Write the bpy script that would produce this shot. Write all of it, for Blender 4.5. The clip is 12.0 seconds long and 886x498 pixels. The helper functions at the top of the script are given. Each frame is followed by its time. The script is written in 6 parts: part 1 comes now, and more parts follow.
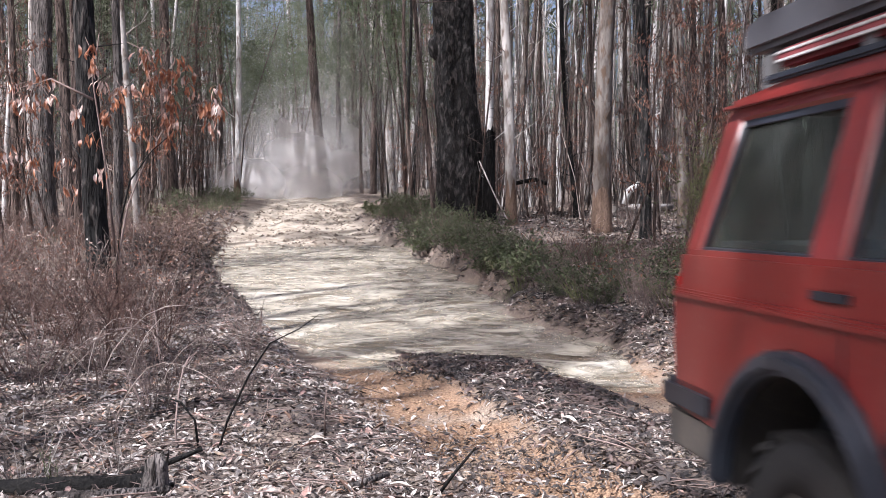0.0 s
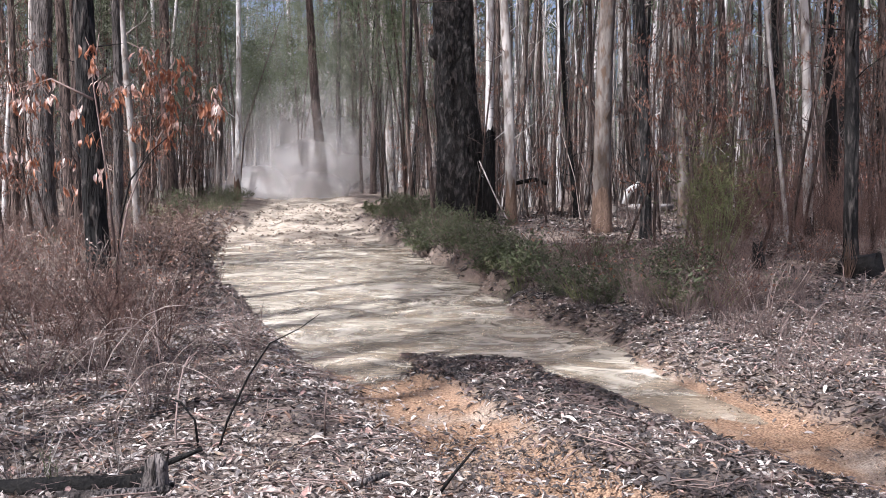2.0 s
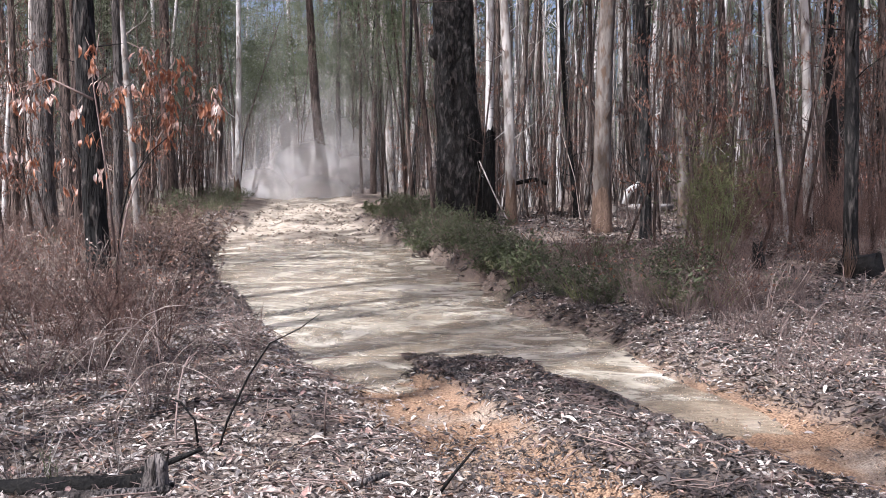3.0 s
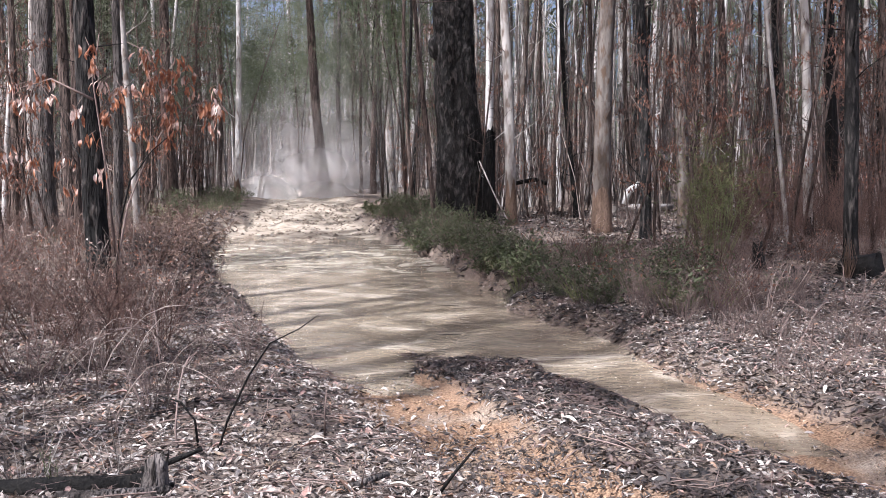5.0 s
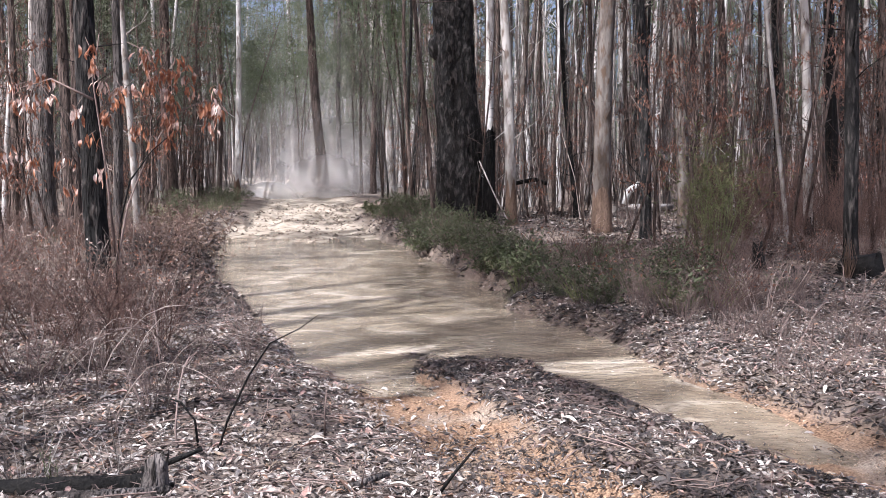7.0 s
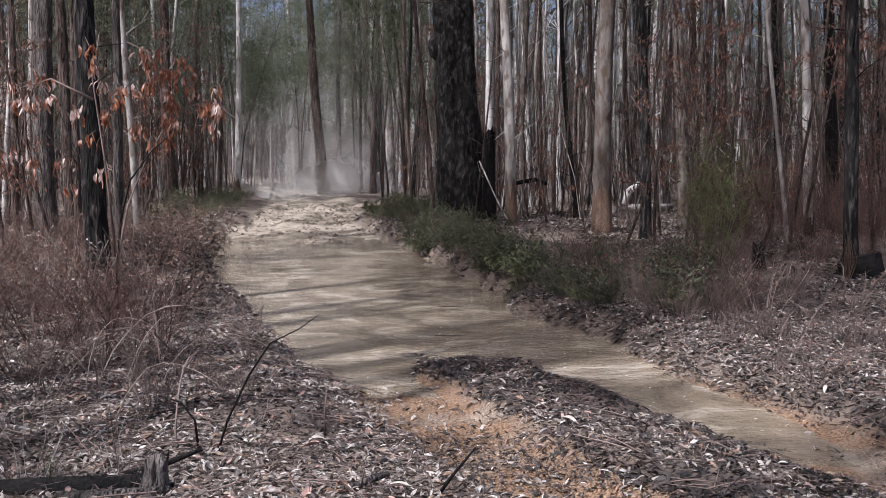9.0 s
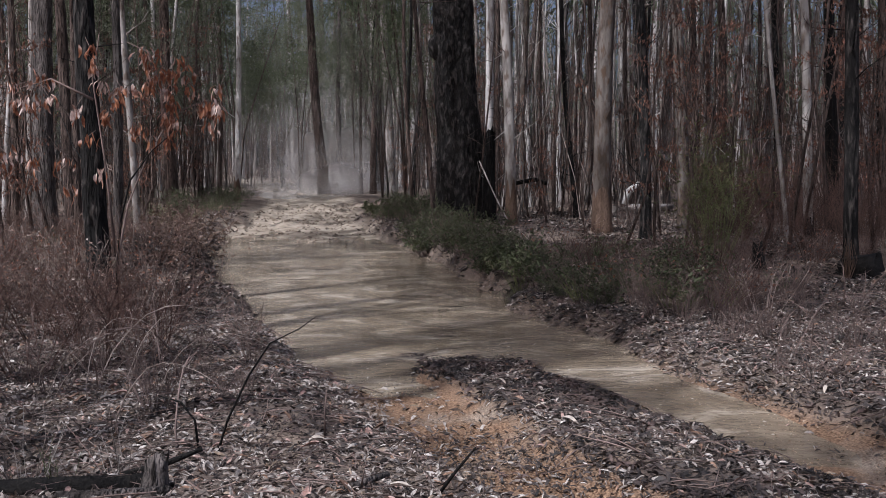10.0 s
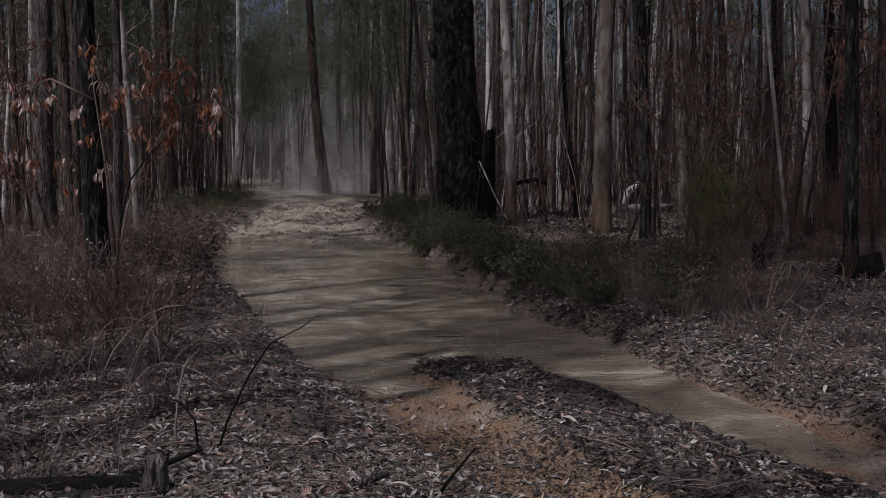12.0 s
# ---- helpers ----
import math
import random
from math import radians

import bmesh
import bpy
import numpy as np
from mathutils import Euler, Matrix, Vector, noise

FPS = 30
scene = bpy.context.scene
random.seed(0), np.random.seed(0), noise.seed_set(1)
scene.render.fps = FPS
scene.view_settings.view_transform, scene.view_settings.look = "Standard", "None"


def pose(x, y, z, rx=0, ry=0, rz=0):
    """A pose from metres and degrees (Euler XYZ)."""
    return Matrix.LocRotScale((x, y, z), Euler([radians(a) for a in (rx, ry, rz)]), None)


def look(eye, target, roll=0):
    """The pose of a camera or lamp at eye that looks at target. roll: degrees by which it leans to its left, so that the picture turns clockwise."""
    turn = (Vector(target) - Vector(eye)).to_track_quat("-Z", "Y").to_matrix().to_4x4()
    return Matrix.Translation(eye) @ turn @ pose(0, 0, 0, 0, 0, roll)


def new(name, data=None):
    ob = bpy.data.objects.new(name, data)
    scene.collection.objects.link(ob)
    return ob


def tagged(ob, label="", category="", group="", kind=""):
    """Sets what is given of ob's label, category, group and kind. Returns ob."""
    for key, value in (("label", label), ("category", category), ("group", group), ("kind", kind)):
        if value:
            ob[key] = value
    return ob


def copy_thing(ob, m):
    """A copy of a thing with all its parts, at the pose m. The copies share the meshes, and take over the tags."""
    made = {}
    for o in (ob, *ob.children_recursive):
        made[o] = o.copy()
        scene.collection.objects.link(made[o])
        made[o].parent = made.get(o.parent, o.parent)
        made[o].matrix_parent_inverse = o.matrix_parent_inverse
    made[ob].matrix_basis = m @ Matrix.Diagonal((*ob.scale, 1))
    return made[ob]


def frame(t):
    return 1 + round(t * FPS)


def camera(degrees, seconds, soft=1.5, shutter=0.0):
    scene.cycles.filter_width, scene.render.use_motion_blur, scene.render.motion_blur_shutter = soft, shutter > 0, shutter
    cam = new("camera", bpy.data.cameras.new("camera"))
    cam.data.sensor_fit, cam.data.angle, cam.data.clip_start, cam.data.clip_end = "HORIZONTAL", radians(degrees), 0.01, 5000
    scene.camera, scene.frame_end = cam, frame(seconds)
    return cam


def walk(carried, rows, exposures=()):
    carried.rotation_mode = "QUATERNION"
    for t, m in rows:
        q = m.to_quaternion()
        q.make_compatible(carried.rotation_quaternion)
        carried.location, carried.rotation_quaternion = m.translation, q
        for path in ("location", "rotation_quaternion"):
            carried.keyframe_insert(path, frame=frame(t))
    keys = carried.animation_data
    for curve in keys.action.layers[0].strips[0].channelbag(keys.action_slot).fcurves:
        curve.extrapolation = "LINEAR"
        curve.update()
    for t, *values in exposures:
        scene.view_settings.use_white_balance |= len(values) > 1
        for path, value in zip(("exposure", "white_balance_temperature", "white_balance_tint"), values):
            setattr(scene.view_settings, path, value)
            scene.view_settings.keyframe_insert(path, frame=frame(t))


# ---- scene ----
# ---- camera: a level-headed tripod beside a bush track ----
cam = camera(50.0, 12.0, soft=0.9, shutter=0.5)
EYE, AIM = (0.0, 0.0, 1.25), (0.0, 10.0, 0.411)
walk(cam, [(0.0, look(EYE, AIM)), (12.0, look(EYE, AIM))],
     exposures=[(t, s + 0.82, 5960, 15) for t, s in ((0.0, 0.0), (4.8, 0.0), (6.5, 0.05), (7.2, 0.04), (8.8, -0.56), (9.5, -0.92), (10.5, -1.38), (11.0, -1.66), (12.0, -2.22))])

# ---- light: high sun from the left, through the crowns ----
SUN_EL, SUN_AZ = 55.0, 224.0          # azimuth clockwise from +Y, where the sun stands
world = bpy.data.worlds.new("sky")
scene.world = world
world.use_nodes = True
wn = world.node_tree.nodes
sky = wn.new("ShaderNodeTexSky")
sky.sky_type, sky.sun_disc = "NISHITA", False
sky.sun_elevation, sky.sun_rotation = radians(SUN_EL), radians(SUN_AZ)
sky.dust_density, sky.air_density = 7.0, 0.7
wn["Background"].inputs[1].default_value = 0.15
world.node_tree.links.new(sky.outputs[0], wn["Background"].inputs[0])
sun = new("sun", bpy.data.lights.new("sun", "SUN"))
sun.data.energy, sun.data.angle, sun.data.color = 5.0, radians(0.6), (1.0, 0.97, 0.93)
sd = Vector((math.sin(radians(SUN_AZ)) * math.cos(radians(SUN_EL)), math.cos(radians(SUN_AZ)) * math.cos(radians(SUN_EL)), math.sin(radians(SUN_EL))))
sun.matrix_world = look(sd * 60, (0, 0, 0))

# ---- materials ----


def material(name, c1, c2, scale=4.0, rough=0.8, bump=0.3, c3=None, stretch=(1, 1, 1), metal=0.0, spec=0.3, detail_scale=None, random_amount=0.0, dist=0.02, translucent=0.0, lo=0.35, hi=0.65):
    """Two tones mixed by noise, a third by a finer noise, bump from both, at real size (object space, metres)."""
    m = bpy.data.materials.new(name)
    m.use_nodes = True
    nt = m.node_tree
    n, l = nt.nodes, nt.links
    b = n["Principled BSDF"]
    tc = n.new("ShaderNodeTexCoord")
    mp = n.new("ShaderNodeMapping")
    mp.inputs["Scale"].default_value = stretch
    l.new(tc.outputs["Object"], mp.inputs[0])
    n1 = n.new("ShaderNodeTexNoise")
    n1.inputs["Scale"].default_value, n1.inputs["Detail"].default_value = scale, 6
    l.new(mp.outputs[0], n1.inputs["Vector"])
    r1 = n.new("ShaderNodeValToRGB")
    r1.color_ramp.elements[0].position, r1.color_ramp.elements[1].position = lo, hi
    r1.color_ramp.elements[0].color, r1.color_ramp.elements[1].color = (*c1, 1), (*c2, 1)
    l.new(n1.outputs[0], r1.inputs[0])
    col = r1.outputs[0]
    n2 = n.new("ShaderNodeTexNoise")
    n2.inputs["Scale"].default_value, n2.inputs["Detail"].default_value = detail_scale or scale * 7, 4
    l.new(mp.outputs[0], n2.inputs["Vector"])
    if c3:
        r2 = n.new("ShaderNodeValToRGB")
        r2.color_ramp.elements[0].position, r2.color_ramp.elements[1].position = 0.5, 0.66
        l.new(n2.outputs[0], r2.inputs[0])
        mx = n.new("ShaderNodeMix")
        mx.data_type = "RGBA"
        l.new(r2.outputs[0], mx.inputs[0])
        l.new(col, mx.inputs[6])
        mx.inputs[7].default_value = (*c3, 1)
        col = mx.outputs[2]
    if random_amount:
        g = n.new("ShaderNodeNewGeometry")
        oi = n.new("ShaderNodeObjectInfo")
        ad = n.new("ShaderNodeMath")
        ad.operation = "ADD"
        l.new(g.outputs["Random Per Island"], ad.inputs[0])
        l.new(oi.outputs["Random"], ad.inputs[1])
        mr = n.new("ShaderNodeMapRange")
        mr.inputs[1].default_value, mr.inputs[2].default_value = 0.0, 2.0
        mr.inputs[3].default_value, mr.inputs[4].default_value = 1 - random_amount, 1 + random_amount
        l.new(ad.outputs[0], mr.inputs[0])
        hs = n.new("ShaderNodeHueSaturation")
        l.new(mr.outputs[0], hs.inputs["Value"])
        l.new(col, hs.inputs["Color"])
        col = hs.outputs[0]
    l.new(col, b.inputs["Base Color"])
    b.inputs["Roughness"].default_value, b.inputs["Metallic"].default_value = rough, metal
    b.inputs["Specular IOR Level"].default_value = spec
    if bump:
        am = n.new("ShaderNodeMath")
        am.operation = "ADD"
        l.new(n1.outputs[0], am.inputs[0])
        l.new(n2.outputs[0], am.inputs[1])
        bp = n.new("ShaderNodeBump")
        bp.inputs["Strength"].default_value, bp.inputs["Distance"].default_value = bump, dist
        l.new(am.outputs[0], bp.inputs["Height"])
        l.new(bp.outputs[0], b.inputs["Normal"])
    if translucent:
        tr = n.new("ShaderNodeBsdfTranslucent")
        l.new(col, tr.inputs[0])
        ms = n.new("ShaderNodeMixShader")
        ms.inputs[0].default_value = translucent
        l.new(b.outputs[0], ms.inputs[1])
        l.new(tr.outputs[0], ms.inputs[2])
        l.new(ms.outputs[0], n["Material Output"].inputs[0])
    return m


BARK = {
    "burnt": material("burnt_bark", (0.003, 0.003, 0.003), (0.010, 0.009, 0.0085), 2.4, 0.95, 1.0, (0.02, 0.0175, 0.0165), (3, 3, 0.5), dist=0.09, detail_scale=10),
    "grey": material("grey_bark", (0.06, 0.052, 0.048), (0.24, 0.21, 0.198), 4, 0.9, 1.0, (0.022, 0.018, 0.016), (4, 4, 0.5), dist=0.07, detail_scale=16),
    "brown": material("brown_bark", (0.055, 0.039, 0.033), (0.215, 0.158, 0.135), 4, 0.9, 1.0, (0.015, 0.012, 0.012), (4, 4, 0.5), dist=0.07, detail_scale=16),
    "white": material("white_bark", (0.4, 0.385, 0.375), (0.7, 0.68, 0.66), 2.5, 0.7, 0.4, (0.24, 0.2, 0.18), (2, 2, 0.6), detail_scale=6),
    "pale": material("pale_bark", (0.2, 0.18, 0.165), (0.40, 0.375, 0.355), 2.5, 0.75, 0.5, (0.15, 0.115, 0.095), (2, 2, 0.6), detail_scale=6, lo=0.42, hi=0.58),
    "tan": material("tan_bark", (0.075, 0.058, 0.048), (0.17, 0.15, 0.136), 2.6, 0.8, 0.7, (0.10, 0.065, 0.045), (2, 2, 0.7), detail_scale=7, dist=0.03, lo=0.42, hi=0.56),
    "orange": material("orange_bark", (0.1, 0.064, 0.043), (0.18, 0.125, 0.092), 4, 0.85, 0.6, (0.08, 0.05, 0.04), (2, 2, 0.5)),
}
BARK["scorched"] = material("scorched_flaking_bark", (0.004, 0.004, 0.004), (0.016, 0.0145, 0.014), 2.5, 0.95, 1.0, (0.075, 0.066, 0.061), (2.6, 2.6, 0.55), dist=0.1, detail_scale=8)
BARK["char"] = material("charred_thick_bark", (0.004, 0.004, 0.004), (0.018, 0.016, 0.015), 1.6, 0.95, 1.0, (0.06, 0.053, 0.05), (1.6, 1.6, 0.7), dist=0.12, detail_scale=7.5)
GREEN = material("gum_leaf_green", (0.075, 0.10, 0.05), (0.165, 0.19, 0.115), 3, 0.55, 0, None, random_amount=0.4, translucent=0.45)
GREY_GREEN = material("gum_leaf_grey_green", (0.11, 0.125, 0.085), (0.21, 0.22, 0.16), 3, 0.5, 0, None, random_amount=0.4, translucent=0.45)
SHRUB_GREEN = material("undergrowth_green", (0.06, 0.078, 0.038), (0.15, 0.165, 0.09), 3, 0.5, 0, None, random_amount=0.4, translucent=0.3)
RUST = material("scorched_leaf", (0.1, 0.045, 0.03), (0.23, 0.108, 0.073), 6, 0.6, 0, (0.29, 0.18, 0.14), random_amount=0.45, translucent=0.3)
RUST_DULL = material("dull_dead_leaf", (0.07, 0.05, 0.038), (0.2, 0.14, 0.11), 6, 0.6, 0, (0.3, 0.22, 0.18), random_amount=0.45, translucent=0.3)
RUST_PALE = material("curled_dead_leaf", (0.15, 0.052, 0.03), (0.37, 0.165, 0.09), 14, 0.5, 0, (0.72, 0.6, 0.55), random_amount=0.45, translucent=0.3, detail_scale=5)
TWIG = material("dry_twig", (0.095, 0.07, 0.062), (0.28, 0.21, 0.188), 3, 0.9, 0, None, random_amount=0.35)
TWIG_RED = material("dry_red_brown_twig", (0.045, 0.027, 0.022), (0.175, 0.108, 0.088), 3, 0.9, 0, None, random_amount=0.45)
STEM_PALE = material("bleached_stem", (0.18, 0.14, 0.12), (0.46, 0.39, 0.35), 3, 0.85, 0, None, random_amount=0.5)
TWIG_GREEN = material("wiry_green_stem", (0.105, 0.115, 0.05), (0.235, 0.25, 0.115), 3, 0.8, 0, None, random_amount=0.3)


def litter_material(name, tones, rough=0.6):
    """Dead leaves: each one takes its own tone, mottled along the blade."""
    m = bpy.data.materials.new(name)
    m.use_nodes = True
    n, l = m.node_tree.nodes, m.node_tree.links
    b = n["Principled BSDF"]
    g = n.new("ShaderNodeNewGeometry")
    r = n.new("ShaderNodeValToRGB")
    r.color_ramp.interpolation = "CONSTANT"
    el = r.color_ramp.elements
    el[0].position, el[0].color = 0.0, (*tones[0][1], 1)
    el[1].position, el[1].color = tones[1][0], (*tones[1][1], 1)
    for p, c in tones[2:]:
        el.new(p).color = (*c, 1)
    l.new(g.outputs["Random Per Island"], r.inputs[0])
    tc = n.new("ShaderNodeTexCoord")
    t = n.new("ShaderNodeTexNoise")
    t.inputs["Scale"].default_value, t.inputs["Detail"].default_value = 70, 4
    l.new(tc.outputs["Object"], t.inputs["Vector"])
    k = n.new("ShaderNodeMapRange")
    k.inputs[1].default_value, k.inputs[2].default_value, k.inputs[3].default_value, k.inputs[4].default_value = 0.3, 0.7, 0.6, 1.25
    l.new(t.outputs[0], k.inputs[0])
    h = n.new("ShaderNodeHueSaturation")
    l.new(k.outputs[0], h.inputs["Value"])
    l.new(r.outputs[0], h.inputs["Color"])
    l.new(h.outputs[0], b.inputs["Base Color"])
    b.inputs["Roughness"].default_value = rough
    b.inputs["Specular IOR Level"].default_value = 0.35
    return m


LITTER = litter_material("leaf_litter", [(0.0, (0.05, 0.04, 0.036)), (0.14, (0.13, 0.105, 0.09)), (0.3, (0.22, 0.185, 0.163)), (0.5, (0.32, 0.285, 0.26)), (0.7, (0.41, 0.375, 0.345)), (0.83, (0.56, 0.52, 0.485)), (0.88, (0.27, 0.165, 0.115)), (0.93, (0.34, 0.23, 0.2)), (0.97, (0.29, 0.225, 0.17))])
LITTER_DARK = material("wet_dark_litter", (0.02, 0.018, 0.017), (0.085, 0.07, 0.065), 9, 0.55, 0, (0.13, 0.09, 0.08), random_amount=0.5, detail_scale=4)
CHAR = material("charred_wood", (0.003, 0.003, 0.003), (0.010, 0.009, 0.008), 6, 0.85, 0.8, (0.016, 0.014, 0.012), (1, 1, 1))


# ---- mesh helpers ----
class Geo:
    """Collects vertices and faces for one mesh."""

    def __init__(self):
        self.v, self.f = [], []

    def tube(self, pts, radii, sides=6, cap=True, wobble=0.0, rng=None):
        base = len(self.v)
        pts = [Vector(p) for p in pts]
        for i, p in enumerate(pts):
            d = (pts[min(i + 1, len(pts) - 1)] - pts[max(i - 1, 0)]).normalized()
            ref = Vector((1, 0, 0)) if abs(d.x) < 0.8 else Vector((0, 1, 0))
            a = d.cross(ref).normalized()
            b = d.cross(a)
            for k in range(sides):
                w = 2 * math.pi * k / sides
                r = radii[i] * (1 + (rng.uniform(-wobble, wobble) if rng else 0))
                self.v.append(p + a * (math.cos(w) * r) + b * (math.sin(w) * r))
        for i in range(len(pts) - 1):
            for k in range(sides):
                k2 = (k + 1) % sides
                o = base + i * sides
                self.f.append((o + k, o + k2, o + sides + k2, o + sides + k))
        if cap and sides > 2:
            self.f.append(tuple(base + k for k in range(sides))[::-1])
            o = base + (len(pts) - 1) * sides
            self.f.append(tuple(o + k for k in range(sides)))

    def leaf(self, p, d, n, length, width, curl=0.15):
        """A pointed blade of four triangles, bent along its length."""
        p, d, n = Vector(p), Vector(d).normalized(), Vector(n)
        s = d.cross(n)
        s = s.normalized() if s.length > 1e-4 else d.orthogonal().normalized()
        n = s.cross(d)
        b = len(self.v)
        mid = p + d * (length * 0.45) + n * (curl * length)
        self.v += [p, mid + s * (width / 2), p + d * length, mid - s * (width / 2)]
        self.f += [(b, b + 1, b + 2), (b, b + 2, b + 3)]

    def broad_leaf(self, p, d, n, length, width, curl=0.15):
        """An oval leaf folded along its midrib and curled to the tip."""
        p, d, n = Vector(p), Vector(d).normalized(), Vector(n)
        s = d.cross(n)
        s = s.normalized() if s.length > 1e-4 else d.orthogonal().normalized()
        n = s.cross(d)
        b = len(self.v)
        a1, a2 = p + d * (length * 0.3) + n * (curl * length * 0.6), p + d * (length * 0.68) + n * (curl * length * 0.8)
        fold = n * (width * 0.18)
        self.v += [p, a1 + s * (width * 0.46) + fold, a1, a1 - s * (width * 0.46) + fold, a2 + s * (width * 0.4) + fold, a2, a2 - s * (width * 0.4) + fold, p + d * length]
        self.f += [(b, b + 1, b + 2), (b, b + 2, b + 3), (b + 1, b + 4, b + 5, b + 2), (b + 2, b + 5, b + 6, b + 3), (b + 4, b + 7, b + 5), (b + 5, b + 7, b + 6)]

    def box(self, x0, x1, y0, y1, z0, z1):
        b = len(self.v)
        self.v += [Vector((x, y, z)) for z in (z0, z1) for y in (y0, y1) for x in (x0, x1)]
        self.f += [(b + i for i in q) for q in ((0, 2, 3, 1), (4, 5, 7, 6), (0, 1, 5, 4), (2, 6, 7, 3), (0, 4, 6, 2), (1, 3, 7, 5))]
        self.f[-6:] = [tuple(q) for q in self.f[-6:]]

    def mesh(self, name, mat, smooth=True):
        me = bpy.data.meshes.new(name)
        me.from_pydata([tuple(v) for v in self.v], [], self.f)
        me.materials.append(mat)
        if smooth:
            me.polygons.foreach_set("use_smooth", [True] * len(me.polygons))
        me.update()
        return me


def part(name, data, parent, label="", m=None):
    ob = new(name, data)
    ob.parent = parent
    if m is not None:
        ob.matrix_local = m
    return tagged(ob, label) if label else ob


def smoothstep(a, b, x):
    t = np.clip((x - a) / (b - a), 0, 1)
    return t * t * (3 - 2 * t)


def lattice(ix, iy, seed):
    h = np.sin(ix * 127.1 + iy * 311.7 + seed * 74.7) * 43758.5453
    return h - np.floor(h)


def vnoise(x, y, seed=0):
    """Value noise, -1 to 1."""
    ix, iy = np.floor(x), np.floor(y)
    fx, fy = x - ix, y - iy
    fx, fy = fx * fx * (3 - 2 * fx), fy * fy * (3 - 2 * fy)
    a, b = lattice(ix, iy, seed), lattice(ix + 1, iy, seed)
    c, d = lattice(ix, iy + 1, seed), lattice(ix + 1, iy + 1, seed)
    return 2 * ((a * (1 - fx) + b * fx) * (1 - fy) + (c * (1 - fx) + d * fx) * fy) - 1


# ---- the ground: forest floor, a sunken track, two wheel ruts with a litter crown between ----
ROAD_Y = [-60, -20, -5, 0, 3.4, 4.9, 6.4, 8, 9.5, 11.4, 15.9, 20.4, 25, 36, 47, 75, 400]
ROAD_X = [38, 15.1, 6.5, 3.4, 1.5, 0.96, 0.52, 0.05, -0.35, -0.92, -2.07, -3.0, -3.72, -4.95, -7.0, -14, -120]


def road_x(y):
    return (np.interp(y - 0.8, ROAD_Y, ROAD_X) + np.interp(y, ROAD_Y, ROAD_X) + np.interp(y + 0.8, ROAD_Y, ROAD_X)) / 3


def road_half(y):
    return np.interp(y, [0, 6, 9, 11.4, 15, 21, 26, 40], [1.35, 1.4, 1.45, 1.5, 1.85, 1.85, 1.6, 1.7])


def ground_z(x, y):
    """Height of the ground at x, y (arrays or numbers)."""
    u = x - road_x(y)
    half = road_half(y)
    n1 = vnoise(x * 0.35, y * 0.35, 1) * 0.08 + vnoise(x * 1.3, y * 1.3, 2) * 0.03
    fine = vnoise(x * 4, y * 4, 3) * 0.014 + vnoise(x * 11, y * 11, 4) * 0.008
    floor = np.interp(y, [-5, 0, 5, 8, 12, 20, 30, 60, 300], [0, 0, -0.18, -0.2, -0.14, -0.03, 0.0, 0.15, 1.5])
    floor = floor * np.exp(-(u / 7.0) ** 2) * 1.0 + n1 * smoothstep(0.6, 2.5, np.abs(u)) + fine
    bed = np.interp(y, [-5, 0, 4, 6.4, 8, 9, 11, 18, 20.5, 25, 36, 47, 60, 300], [0, -0.02, -0.2, -0.32, -0.42, -0.47, -0.5, -0.48, -0.34, -0.24, -0.03, 0.04, 0.15, 1.5])
    bed = bed + fine * 0.7 + (vnoise(x * 1.4, y * 0.7, 7) * 0.06 + vnoise(x * 3.5, y * 2.2, 17) * 0.045 + vnoise(x * 7.0, y * 4.0, 19) * 0.03 - 0.05 * np.exp(-((np.abs(u) - 0.75) / 0.28) ** 2)) * smoothstep(19.5, 22, y)
    left = np.interp(y, [-5, 0, 4, 8.06, 9.5], [-0.02, -0.06, -0.246, -0.388, -0.48]) + fine * 0.5
    right = np.interp(y, [-5, 0, 4, 4.95, 5.17, 5.9, 6.2, 7.0, 7.6, 9], [-0.02, -0.08, -0.262, -0.328, -0.335, -0.351, -0.363, -0.385, -0.4, -0.48]) + fine * 0.35
    edge = np.abs(u) + vnoise(x * 0.8, y * 0.75, 15) * 0.2 + vnoise(x * 2.2, y * 1.6, 5) * 0.16 + vnoise(x * 7, y * 5, 6) * 0.05
    wide = smoothstep(half - 0.12, half + 0.35, edge)
    pool = bed * (1 - wide) + floor * wide
    crown = -0.05 * y + 0.055 + fine * 1.6 + vnoise(x * 2.5, y * 2.5, 8) * 0.02
    ru = u + vnoise(x * 0.0 + 3, y * 1.1, 9) * 0.08 + vnoise(x * 3.0, y * 3.0, 12) * 0.05
    inl = 1 - smoothstep(0.2, 0.46, np.abs(ru + 0.76))
    inr = 1 - smoothstep(0.22, np.where(ru > 1.0, 1.0, 0.5), np.abs(ru - 1.0))
    out = smoothstep(1.15, 1.8, np.abs(ru))
    near = crown * (1 - out) + floor * out
    near = near * (1 - inl) + np.minimum(left, near) * inl
    near = near * (1 - inr) + np.minimum(right, near) * inr
    k = smoothstep(8.0, 8.9, y + vnoise(x * 1.7, y * 0.9, 10) * 0.25 + 0.25 * u)
    return near * (1 - k) + pool * k


